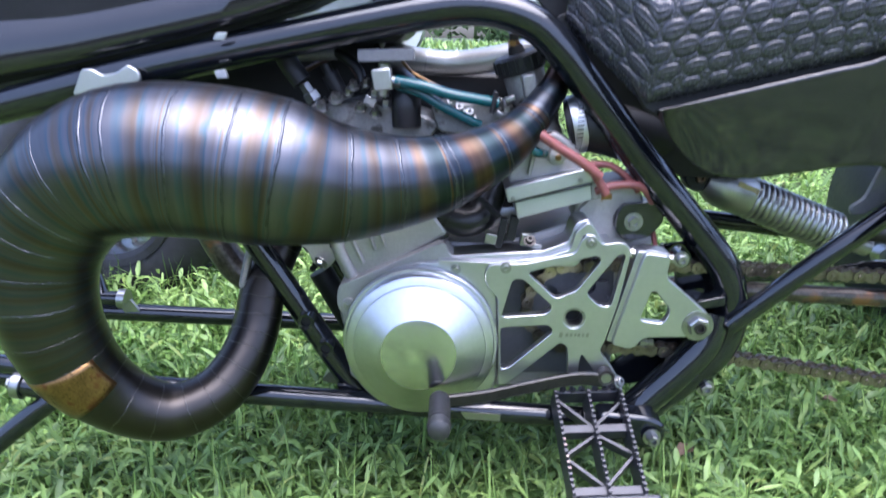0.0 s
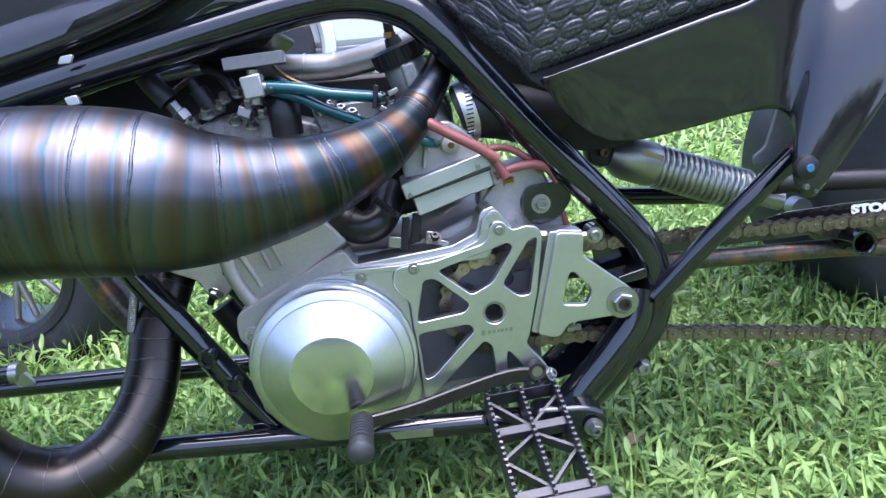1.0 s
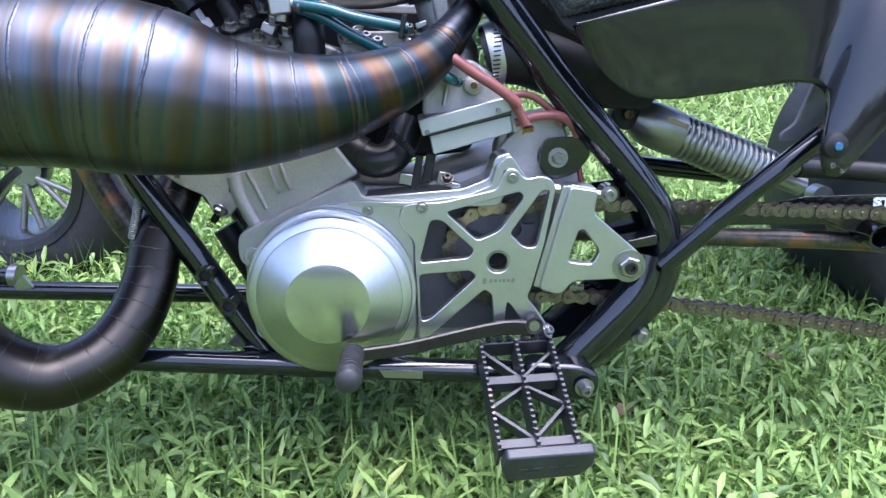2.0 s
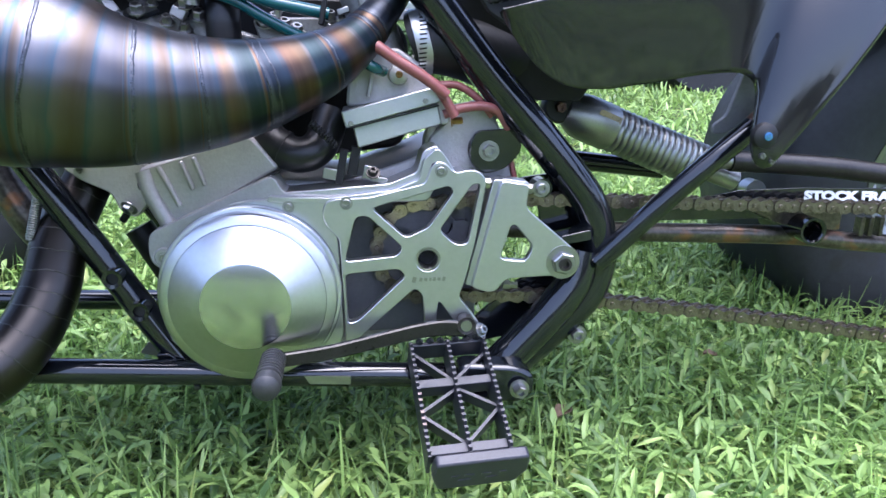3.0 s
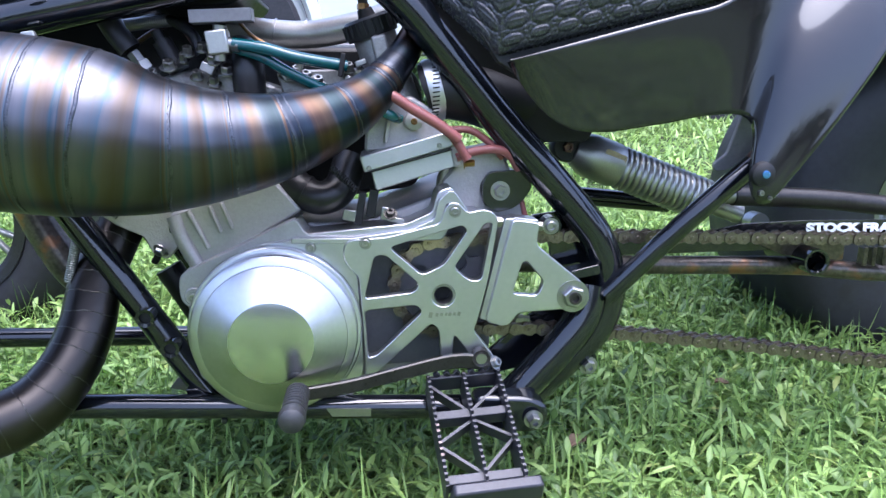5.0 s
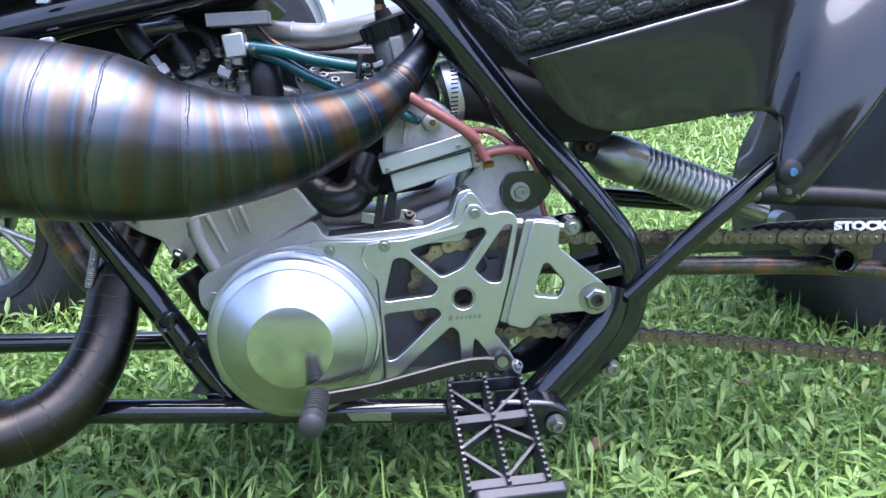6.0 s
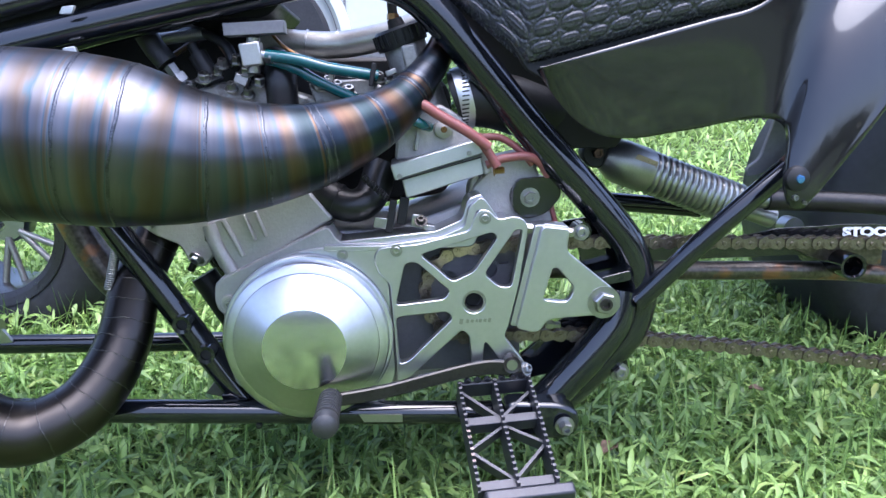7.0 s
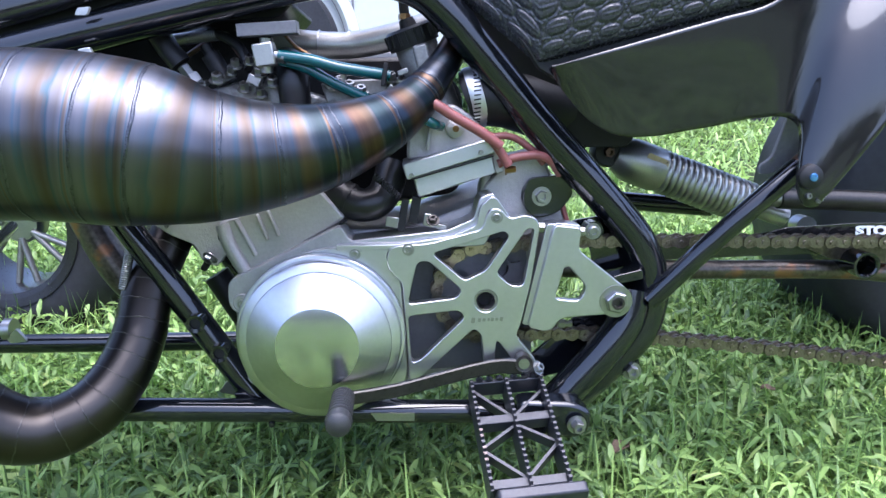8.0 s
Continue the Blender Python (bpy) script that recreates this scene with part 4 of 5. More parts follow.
part("spark_plug_boot", tube([(-0.345, 0.06, 0.588), (-0.336, 0.06, 0.572), (-0.324, 0.06, 0.556)], 0.012, 16), RUBBER, quad, "black spark plug boot")
plug = part("spark_plug", lathe([(0, 0), (0.010, 0), (0.010, 0.010), (0.007, 0.011), (0.007, 0.022), (0.004, 0.024), (0, 0.024)], (-0.310, 0.06, 0.535), (-0.55, 0, 0.83), 6), STEEL, quad, smooth=20)
part("sensor", tube([(-0.278, 0.06, 0.540), (-0.292, 0.06, 0.566)], 0.010, 14), DULL, quad)
part("sensor_nut", lathe([(0, 0), (0.0125, 0), (0.0125, 0.007), (0, 0.007)], (-0.276, 0.06, 0.536), (-0.47, 0, 0.88), 6), STEEL, quad, smooth=20)
part("plug_collar", lathe([(0, 0), (0.0135, 0), (0.0135, 0.004), (0, 0.004)], (-0.306, 0.06, 0.529), (-0.55, 0, 0.83), 20), STEEL, quad)
part("elbow_clip", tube([(-0.150, 0.0395, 0.4095), (-0.146, 0.0385, 0.4075)], 0.0196), DULL, quad)
part("sensor_tip", tube([(-0.292, 0.06, 0.566), (-0.297, 0.06, 0.576)], 0.006, 12), DULL, quad)
part("cylinder_head", slab(rounded([(-0.325, 0.520), (-0.26, 0.538), (-0.215, 0.532), (-0.16, 0.515), (-0.18, 0.49), (-0.30, 0.49)], 0.01), 0.055, 0.16), OLDCAST, quad, "cast aluminium cylinder head", bevel=0.004)
for x, z, r in ((-0.283, 0.538, 0.006), (-0.225, 0.534, 0.006), (-0.205, 0.522, 0.006), (-0.255, 0.528, 0.005), (-0.238, 0.522, 0.005), (-0.300, 0.528, 0.006), (-0.263, 0.552, 0.005), (-0.248, 0.556, 0.0045), (-0.268, 0.545, 0.004), (-0.238, 0.545, 0.006), (-0.153, 0.533, 0.005), (-0.143, 0.528, 0.006), (-0.131, 0.523, 0.006), (-0.162, 0.530, 0.006), (-0.098, 0.537, 0.005), (-0.088, 0.531, 0.006)):
    bolt(quad, x, 0.046, z, r, "head_bolt", axis=(0.1, -0.55, 0.83), long=0.009)
part("inlet_manifold", slab(rounded([(-0.175, 0.536), (-0.085, 0.540), (-0.075, 0.520), (-0.12, 0.500), (-0.165, 0.505)], 0.006), 0.050, 0.12), OLDCAST, quad, "stained cast inlet manifold", bevel=0.002)
for x, z, w, h, a in ((-0.243, 0.538, 0.014, 0.010, 25), (-0.165, 0.534, 0.008, 0.014, -35), (-0.150, 0.538, 0.006, 0.016, 20), (-0.085, 0.545, 0.012, 0.006, -20), (-0.095, 0.527, 0.014, 0.006, 30)):
    part("clip", box((w, 0.012, h), pose(x, 0.045, z, 0, a, 0)), STEEL, quad, bevel=0.001)
part("coolant_hose", tube([(-0.202, 0.05, 0.51), (-0.203, 0.05, 0.535), (-0.205, 0.058, 0.552), (-0.215, 0.08, 0.558)], 0.017), HOSE, quad, "black coolant hose")
part("cable", tube([(-0.36, 0.10, 0.575), (-0.30, 0.08, 0.590), (-0.262, 0.06, 0.575), (-0.250, 0.05, 0.550)], 0.0055, 12), RUBBER, quad)
coil((-0.345, 0.095, 0.583), (-0.285, 0.072, 0.588), 0.0060, 0.0009, 24, quad, "braid", SATINSTEEL)
part("cable", tube([(-0.34, 0.10, 0.560), (-0.285, 0.08, 0.585), (-0.255, 0.055, 0.56)], 0.003, 10), COPPER, quad)
part("cable", tube([(-0.215, 0.06, 0.59), (-0.195, 0.05, 0.57), (-0.16, 0.05, 0.553), (-0.14, 0.05, 0.545)], 0.002, 8), GOLD, quad)
part("cross_pipe", tube([(-0.235, 0.14, 0.588), (-0.19, 0.13, 0.581), (-0.14, 0.125, 0.580), (-0.085, 0.11, 0.590), (-0.05, 0.10, 0.60)], 0.0155), SATINSTEEL, quad, "bright metal crossover pipe")
for x in (-0.185, -0.150):
    part("pipe_joint", tube([(x, 0.129, 0.5815), (x + 0.002, 0.129, 0.5812)], 0.0162), STEEL, quad)
capm = part("carb_top_cap", lathe([(0, 0), (0.028, 0), (0.0285, 0.004), (0.0285, 0.018), (0.025, 0.021), (0.010, 0.021), (0.008, 0.03), (0, 0.03)], (-0.071, 0.075, 0.575), (-0.33, -0.08, 0.94), 30), DULL, quad, "black ribbed carburettor cap")
capaxis = Vector((-0.33, -0.08, 0.94)).normalized()
capside = capaxis.orthogonal().normalized()
for k in range(20):
    a = 2 * math.pi * k / 20
    out = capside * math.cos(a) + capaxis.cross(capside) * math.sin(a)
    q = Vector((-0.071, 0.075, 0.575)) + out * 0.0287
    part("cap_rib", tube([tuple(q + capaxis * 0.004), tuple(q + capaxis * 0.018)], 0.0016, 6), DULL, capm)
part("cable_adjuster", tube([(-0.081, 0.072, 0.60), (-0.083, 0.072, 0.622), (-0.079, 0.072, 0.645)], 0.0055, 12), DULL, quad)
part("adjuster_nut", lathe([(0, 0), (0.007, 0), (0.007, 0.006), (0, 0.006)], (-0.082, 0.072, 0.602), (0, 0, 1), 6), GOLD, quad, smooth=20)
part("carb_neck", box((0.016, 0.03, 0.036), pose(-0.063, 0.05, 0.556, 0, -12, 0)), OLDCAST, quad, bevel=0.003)
part("cable_tie", box((0.005, 0.02, 0.024), pose(-0.104, 0.03, 0.542, 0, 10, 0)), DULL, quad, bevel=0.001)

# ---- shifter ----
LEVER = spline([(0.038, -0.016, 0.2290), (0.015, -0.018, 0.2315), (-0.012, -0.021, 0.2290), (-0.052, -0.028, 0.2225), (-0.100, -0.040, 0.2160), (-0.156, -0.052, 0.2125)], 8)
bm = bmesh.new()
loops = []
for i, c in enumerate(LEVER):
    h = 0.0085 - 0.0015 * i / len(LEVER)
    loops.append([bm.verts.new((c[0], c[1] + dy, c[2] + dz * h)) for dy, dz in ((-0.0035, -0.8), (-0.0035, 0.8), (-0.002, 1), (0.002, 1), (0.0035, 0.8), (0.0035, -0.8), (0.002, -1), (-0.002, -1))])
for p, q in zip(loops, loops[1:]):
    for k in range(8):
        bm.faces.new((p[k], p[(k + 1) % 8], q[(k + 1) % 8], q[k]))
bm.faces.new(loops[0])
bm.faces.new(loops[-1][::-1])
lever = part("shift_lever", bm, LEVERSTEEL, quad, "dark bare steel shift lever")
part("lever_boss", lathe([(0.005, 0.0), (0.005, 0.012), (0.0095, 0.0135), (0.0095, 0.0)], (0.040, -0.008, 0.234), seg=28), DARKSTEEL, lever)
bolt(lever, 0.056, -0.014, 0.226, 0.0055, "pinch_bolt", axis=(0.5, -0.5, 0.4))
prof = [(0, -0.002), (0.0088, -0.002)]
for k in range(8):
    prof += [(0.0122, 0.001 + k * 0.0063), (0.0122, 0.004 + k * 0.0063), (0.0092, 0.0046 + k * 0.0063), (0.0092, 0.0066 + k * 0.0063)]
prof += [(0.0124, 0.054), (0.0132, 0.060), (0.0120, 0.068), (0.007, 0.0715), (0, 0.0725)]
part("shift_rubber", lathe(prof, (-0.1530, -0.054, 0.2160), (0.015, -1, 0.03), 28), PEGRUBBER, lever, "ribbed worn black rubber toe peg", smooth=30)
part("shift_shaft", tube([(0.040, 0.03, 0.234), (0.040, -0.022, 0.234)], 0.006, 14), STEEL, quad)

# ---- foot peg ----
PM = pose(0.0205, -0.018, 0.2165, 29, 0, 0) @ pose(0, 0, 0, 0, 0, 4.5)
LEN, WID = 0.130, 0.0385
bm = bmesh.new()
box((WID * 2, 0.005, 0.022), PM @ pose(0, 0.0, -0.013), bm)
body = part("peg_frame", bm, PEG, quad, "black anodised wide foot peg", bevel=0.001)


def rail(x):
    """A peg rail with saw teeth along its top."""
    bm = bmesh.new()
    pts = [(0.002, -0.030)]
    n = 19
    pts += [(0.002, 0.0)]
    for k in range(n):
        y = -LEN * k / n
        pts += [(y - LEN / n * 0.15, 0.0032), (y - LEN / n * 0.55, 0.0032), (y - LEN / n * 0.75, -0.001), (y - LEN / n * 0.95, -0.001)]
    pts += [(-LEN, -0.030)]
    vs = []
    for dx in (-0.0016, 0.0016):
        vs.append([bm.verts.new(PM @ Vector((x + dx, a, b))) for a, b in pts])
    bm.faces.new(vs[0])
    bm.faces.new(vs[1][::-1])
    for k in range(len(pts)):
        j = (k + 1) % len(pts)
        bm.faces.new((vs[0][k], vs[0][j], vs[1][j], vs[1][k]))
    return part("rail", bm, PEG, body, "saw-toothed peg rail with worn teeth", smooth=20)


for x in (-WID, 0.0, WID):
    rail(x)
    for k in range(19):
        y = -LEN * (k + 0.35) / 19
        part("tooth", box((0.0034, LEN / 19 * 0.40, 0.0008), PM @ pose(x, y, 0.0033)), CHIPPED if x < 0 and 9 <= k <= 14 and k != 11 else PEG, body)
for y in (-0.048, -0.122):
    part("cross_bar", box((WID * 2 - 0.003, 0.010, 0.016), PM @ pose(0, y, -0.012)), PEG, body, bevel=0.0008)
for x0, y0, x1, y1 in ((-WID, -0.004, 0, -0.044), (0, -0.044, WID, -0.012), (-WID, -0.078, 0, -0.054), (-WID, -0.080, 0, -0.116), (0, -0.052, WID, -0.078), (0, -0.116, WID, -0.080)):
    a = math.degrees(math.atan2(y1 - y0, x1 - x0))
    part("brace", box((math.hypot(x1 - x0, y1 - y0), 0.0032, 0.014), PM @ pose((x0 + x1) / 2, (y0 + y1) / 2, -0.016, 0, 0, a)), PEG, body)
for x in (-0.029, -0.018, -0.007, 0.009, 0.021, 0.031):
    part("tooth", box((0.006, 0.004, 0.005), PM @ pose(x, 0.001, 0.001, 0, 45, 0)), PEG, body)
endp = part("end_plate", slab(rounded([(-0.034, 0.002), (0.053, 0.002), (0.055, -0.022), (0.044, -0.042), (-0.030, -0.042), (-0.037, -0.020)], 0.004), 0, 0.012), PEG, body, "black end plate with raised marks", bevel=0.002)
endp.matrix_basis = PM @ pose(0, -LEN - 0.012, 0)
for x, z, w in ((-0.015, -0.020, 0.008), (-0.002, -0.020, 0.010), (0.014, -0.020, 0.009), (0.030, -0.020, 0.007), (-0.006, -0.028, 0.012), (0.020, -0.028, 0.012)):
    part("raised_bar", box((w, 0.0012, 0.004), PM @ pose(x, -LEN - 0.0122, z)), PEG, body)
hanger = part("peg_hanger", slab(rounded([(0.030, 0.198), (0.092, 0.194), (0.112, 0.184), (0.112, 0.162), (0.095, 0.152), (0.03, 0.160)], 0.014), -0.038, -0.008), FRAME, quad, "glossy black peg hanger", bevel=0.004)
part("bare_strip", slab([(-0.128, 0.1795), (-0.080, 0.1775), (-0.080, 0.1685), (-0.122, 0.170)], -0.0150, -0.0135), STEEL, quad, "bare metal strip")
bolt(hanger, 0.0945, -0.042, 0.1715, 0.0072, "hanger_bolt", long=0.012)

# ---- swingarm, chain guard, shock ----
swing = part("swingarm", tube([(0.10, 0.10, 0.311), (0.280, 0.10, 0.305), (0.462, 0.10, 0.3005), (0.60, 0.10, 0.289), (1.05, 0.10, 0.268)], 0.0118), RUSTY, quad, "bare steel swingarm with rust-brown stains")
part("swingarm_gusset", slab(rounded([(0.19, 0.35), (0.33, 0.335), (0.44, 0.333), (0.45, 0.323), (0.20, 0.318)], 0.005), 0.098, 0.104), FRAME, swing)
part("cross_sleeve", lathe([(0.0118, -0.01), (0.0118, 0.042), (0.0135, 0.0435), (0.0162, 0.0435), (0.0162, -0.05)], (0.466, 0.10, 0.3155), seg=40), FRAME, swing, "black open cross sleeve")
part("sleeve_dark", lathe([(0, 0.01), (0.0125, 0.01), (0.0125, 0.0), (0, 0)], (0.466, 0.10, 0.3155), seg=24), DARK, swing)
part("swing_bracket", slab(rounded([(0.40, 0.335), (0.46, 0.345), (0.52, 0.338), (0.52, 0.31), (0.44, 0.318)], 0.004), 0.085, 0.099), RUSTY, swing, bevel=0.001)
for x in (0.548, 0.560, 0.574):
    part("slot_bar", box((0.006, 0.012, 0.024), pose(x, 0.088, 0.315)), RUSTY, swing, bevel=0.001)
part("swing_brace", tube([(0.362, 0.08, 0.3955), (0.48, 0.08, 0.390), (0.62, 0.08, 0.376), (1.05, 0.08, 0.34)], 0.0125), DARKSTEEL, quad, "dark grey upper swingarm tube")
part("brace_end", lathe([(0, 0), (0.010, 0), (0.010, 0.012), (0, 0.012)], (0.362, 0.08, 0.3955), (-1, 0, 0), 20), STEEL, quad)
part("swing_tube", tube([(0.18, 0.17, 0.385), (0.32, 0.17, 0.372)], 0.012), FRAME, quad)
guard = part("chain_guard", slab(rounded([(0.31, 0.352), (0.369, 0.3640), (0.45, 0.3675), (0.60, 0.3665), (1.02, 0.350), (1.02, 0.325), (0.60, 0.340), (0.36, 0.344)], 0.003), 0.060, 0.063), PLASTIC, quad, "black chain guard with white lettering", bevel=0.0008)


def words(text, size, m, material, parent):
    cu = bpy.data.curves.new("letters", "FONT")
    cu.body, cu.size, cu.extrude, cu.offset = text, size, 0.0002, 0.0009
    tmp = bpy.data.objects.new("letters", cu)
    scene.collection.objects.link(tmp)
    me = bpy.data.meshes.new_from_object(tmp)
    bpy.data.objects.remove(tmp)
    me.transform(m)
    me.materials.append(material)
    ob = new("lettering", me)
    ob.parent = parent
    return tagged(ob, "white painted block lettering")


words("STOCK FRAME", 0.0145, pose(0.449, 0.0592, 0.3535, 90, 0.4, 0) @ Matrix(((1.42, -0.10, 0, 0), (0, 1, 0, 0), (0, 0, 1, 0), (0, 0, 0, 1))), WHITE, guard)
AX0, AX1 = Vector((0.158, 0.110, 0.4530)), Vector((0.408, 0.110, 0.3600))
AX = (AX1 - AX0).normalized()
LN = (AX1 - AX0).length
shock = part("shock_absorber", lathe([(0, 0.010), (0.018, 0.012), (0.0255, 0.026), (0.0272, 0.036), (0.0272, 0.068), (0.0255, 0.072), (0.0245, 0.0745), (0.020, 0.076), (0.0205, 0.08), (0.0205, 0.19), (0.0135, 0.195), (0.0125, 0.245), (0, 0.248)], AX0, AX, 48), SATINSTEEL, quad, "bare metal shock absorber with coil spring", smooth=30)
coil(AX0 + AX * 0.074, AX0 + AX * 0.195, 0.0228, 0.0043, 15.5, shock, "coil_spring", SPRING)
part("shock_sticker", slab(rounded([(0.0, 0.0), (0.026, -0.010), (0.023, -0.018), (-0.003, -0.008)], 0.002), 0.0842, 0.0846), BRIGHTCHAIN, shock).matrix_basis = pose(0.203, 0.0, 0.452)
part("shock_eye", lathe([(0, 0), (0.0175, 0), (0.0185, 0.006), (0.0185, 0.020), (0.016, 0.024), (0, 0.024)], (0.1585, 0.122, 0.4525), seg=32), RUBBER, shock)
bolt(shock, 0.1585, 0.098, 0.4525, 0.0065, "shock_bolt", COPPER, long=0.007, washer=False)
part("lower_eye", lathe([(0, 0), (0.013, 0), (0.013, 0.02), (0, 0.02)], (0.412, 0.12, 0.3565), seg=24), STEEL, shock)

# ---- drive chain ----
SPR = 0.0510
part("front_sprocket", slab([((SPR + (0.004 if k % 4 < 2 else -0.0045)) * math.cos(2 * math.pi * (k + 0.5) / 52), 0.301 + (SPR + (0.004 if k % 4 < 2 else -0.0045)) * math.sin(2 * math.pi * (k + 0.5) / 52)) for k in range(52)],
     0.033, 0.039, [circle(0.020, 0.328, 0.010, 16), circle(-0.024, 0.318, 0.009, 16), circle(0.003, 0.268, 0.010, 16)]), CASE, quad, "dull grey front sprocket")


def chain_path():
    pts = [(1.05, 0.330)] + [(x, 0.3585 - 0.024 * (x / 1.0) ** 1.4) for x in np.linspace(0.95, 0.24, 14)] + [(0.10, 0.3575)]
    for k in range(13):
        a = math.radians(88 + 184 * k / 12)
        pts.append((SPR * 1.02 * math.cos(a), 0.301 + SPR * 1.02 * math.sin(a)))
    pts += [(0.10, 0.249), (0.2, 0.2405), (0.35, 0.2225), (0.5, 0.2005), (0.61, 0.183), (0.8, 0.150), (1.05, 0.11)]
    return spline(pts, 12)


def link_mesh(half, r, y, name, material, pins):
    bm = bmesh.new()
    out = []
    for k in range(9):
        a = math.radians(100 + 160 * k / 8)
        out.append((-half + r * math.cos(a), r * math.sin(a)))
    out.append((0, -r * 0.62))
    for k in range(9):
        a = math.radians(-80 + 160 * k / 8)
        out.append((half + r * math.cos(a), r * math.sin(a)))
    out.append((0, r * 0.62))
    for s in (-1, 1):
        slab(out, s * y - 0.0009, s * y + 0.0009, bm=bm)
    for x in (-half, half):
        if pins:
            lathe([(0, y + 0.0022), (0.0020, y + 0.0022), (0.0026, y + 0.0012), (0.0026, y)], (x, 0, 0), seg=10, bm=bm)
        else:
            lathe([(0.0050, -y), (0.0050, y)], (x, 0, 0), seg=12, bm=bm)
    me = bpy.data.meshes.new(name)
    bmesh.ops.recalc_face_normals(bm, faces=bm.faces[:])
    bm.to_mesh(me)
    bm.free()
    me.materials.append(material)
    return me


PITCH = 0.015875
outer = link_mesh(PITCH / 2, 0.0074, 0.0088, "outer_link", CHAIN, True)
inner = link_mesh(PITCH / 2, 0.0078, 0.0058, "inner_link", CHAIN, False)
bright = link_mesh(PITCH / 2, 0.0074, 0.0088, "bright_link", BRIGHTCHAIN, True)
chain = new("drive_chain", outer)
path = [np.array(p) for p in chain_path()]
lens_ = np.concatenate([[0], np.cumsum([np.linalg.norm(b - a) for a, b in zip(path, path[1:])])])
arr = np.array(path)
spot = lambda s: np.array([np.interp(s, lens_, arr[:, 0]), np.interp(s, lens_, arr[:, 1])])
count = int(lens_[-1] / PITCH)
for k in range(count):
    p, q = spot(k * PITCH), spot((k + 1) * PITCH)
    m = pose((p[0] + q[0]) / 2, 0.036, (p[1] + q[1]) / 2) @ Matrix.Rotation(-math.atan2(q[1] - p[1], q[0] - p[0]), 4, "Y")
    near = (p[0] + 0.02) ** 2 + (p[1] - 0.345) ** 2 < 0.0006
    ob = chain if k == 0 else new("link", (bright if near and p[1] > 0.33 else outer) if k % 2 == 0 else inner)
    if k == 0:
        chain.parent = quad
        chain.matrix_basis = m
        tagged(chain, "oily steel roller drive chain")
        back = m.inverted()
    else:
        ob.parent = chain
        ob.matrix_basis = back @ m


# ---- wheels ----
def wheel(name, x, y0, y1, z, r, rim, parent, label, spokes, rim_mat):
    w = y1 - y0
    tyre_prof = [(rim, 0.0), (rim + 0.012, -0.006), (rim + (r - rim) * 0.45, -0.016), (r - 0.035, -0.012), (r - 0.012, 0.004), (r, 0.024), (r + 0.003, w * 0.5), (r, w - 0.024), (r - 0.012, w - 0.004), (r - 0.05, w + 0.012), (rim, w)]
    t = part(name, lathe(tyre_prof, (x, y0, z), (0, 1, 0), 96), TYRE, parent, label)
    part("rim", lathe([(rim + 0.004, -0.004), (rim - 0.010, 0.002), (rim - 0.014, 0.02), (rim - 0.020, w * 0.5), (rim - 0.012, w - 0.01), (rim, w)], (x, y0, z), (0, 1, 0), 72), rim_mat, t)
    part("hub", lathe([(0, 0), (0.035, 0), (0.040, 0.01), (0.040, 0.04), (0, 0.04)], (x, y0 + w * 0.4, z), (0, 1, 0), 36), STEEL, t)
    for k in range(spokes):
        a = 2 * math.pi * k / spokes + 0.3
        for d in (-0.16, 0.16):
            part("spoke", tube([(x + 0.03 * math.cos(a), y0 + w * 0.4, z + 0.03 * math.sin(a)), (x + (rim - 0.01) * math.cos(a + d), y0 + w * 0.35, z + (rim - 0.01) * math.sin(a + d))], 0.0065, 10), GREYMETAL, t)
    for k in range(64):
        a = 2 * math.pi * k / 64
        part("tread_block", box((0.016, w * 0.30, 0.006), pose(x + (r + 0.003) * math.cos(a), y0 + w * (0.3 if k % 2 else 0.72), z + (r + 0.003) * math.sin(a), 0, 90 - math.degrees(a), 0)), TYRE, t) if name == "front_wheel" else None
    return t


GREYMETAL = mat("grey_cast_spoke", (0.28, 0.28, 0.27), 0.4, metal=0.8, var=0.15)
BLACKRIM = mat("black_machined_rim", (0.03, 0.03, 0.032), 0.3, metal=0.6)
rear = wheel("rear_wheel", 0.912, 0.40, 0.68, 0.322, 0.292, 0.113, quad, "wide black rear tyre on a silver rim", 8, STEEL)
wheel("front_wheel", -0.855, 0.60, 0.78, 0.285, 0.245, 0.135, quad, "black front tyre on a spoked alloy rim", 7, BLACKRIM)
for k, (r0, r1) in enumerate(((0.232, 0.212), (0.226, 0.206))):
    part("sidewall_ridge", tube([(0.912 + r * math.cos(a), 0.383, 0.328 + r * math.sin(a)) for r, a in ((r0, 2.10), (r0 + 0.004, 2.02), (r0, 1.93), (r1, 1.89))], 0.0035, 8), TYRE, rear)
part("rim_ring", lathe([(0.135, -0.006), (0.150, -0.010), (0.150, 0.0), (0.135, 0.002)], (-0.855, 0.60, 0.285), (0, 1, 0), 72), BLACKRIM, quad)

part("far_fender", slab(rounded([(0.50, 0.640), (0.60, 0.632), (0.95, 0.650), (1.15, 0.60), (1.17, 0.62), (1.0, 0.70), (0.6, 0.68)], 0.02), 0.16, 0.72), PLASTIC, quad, "glossy black far rear fender", bevel=0.006)

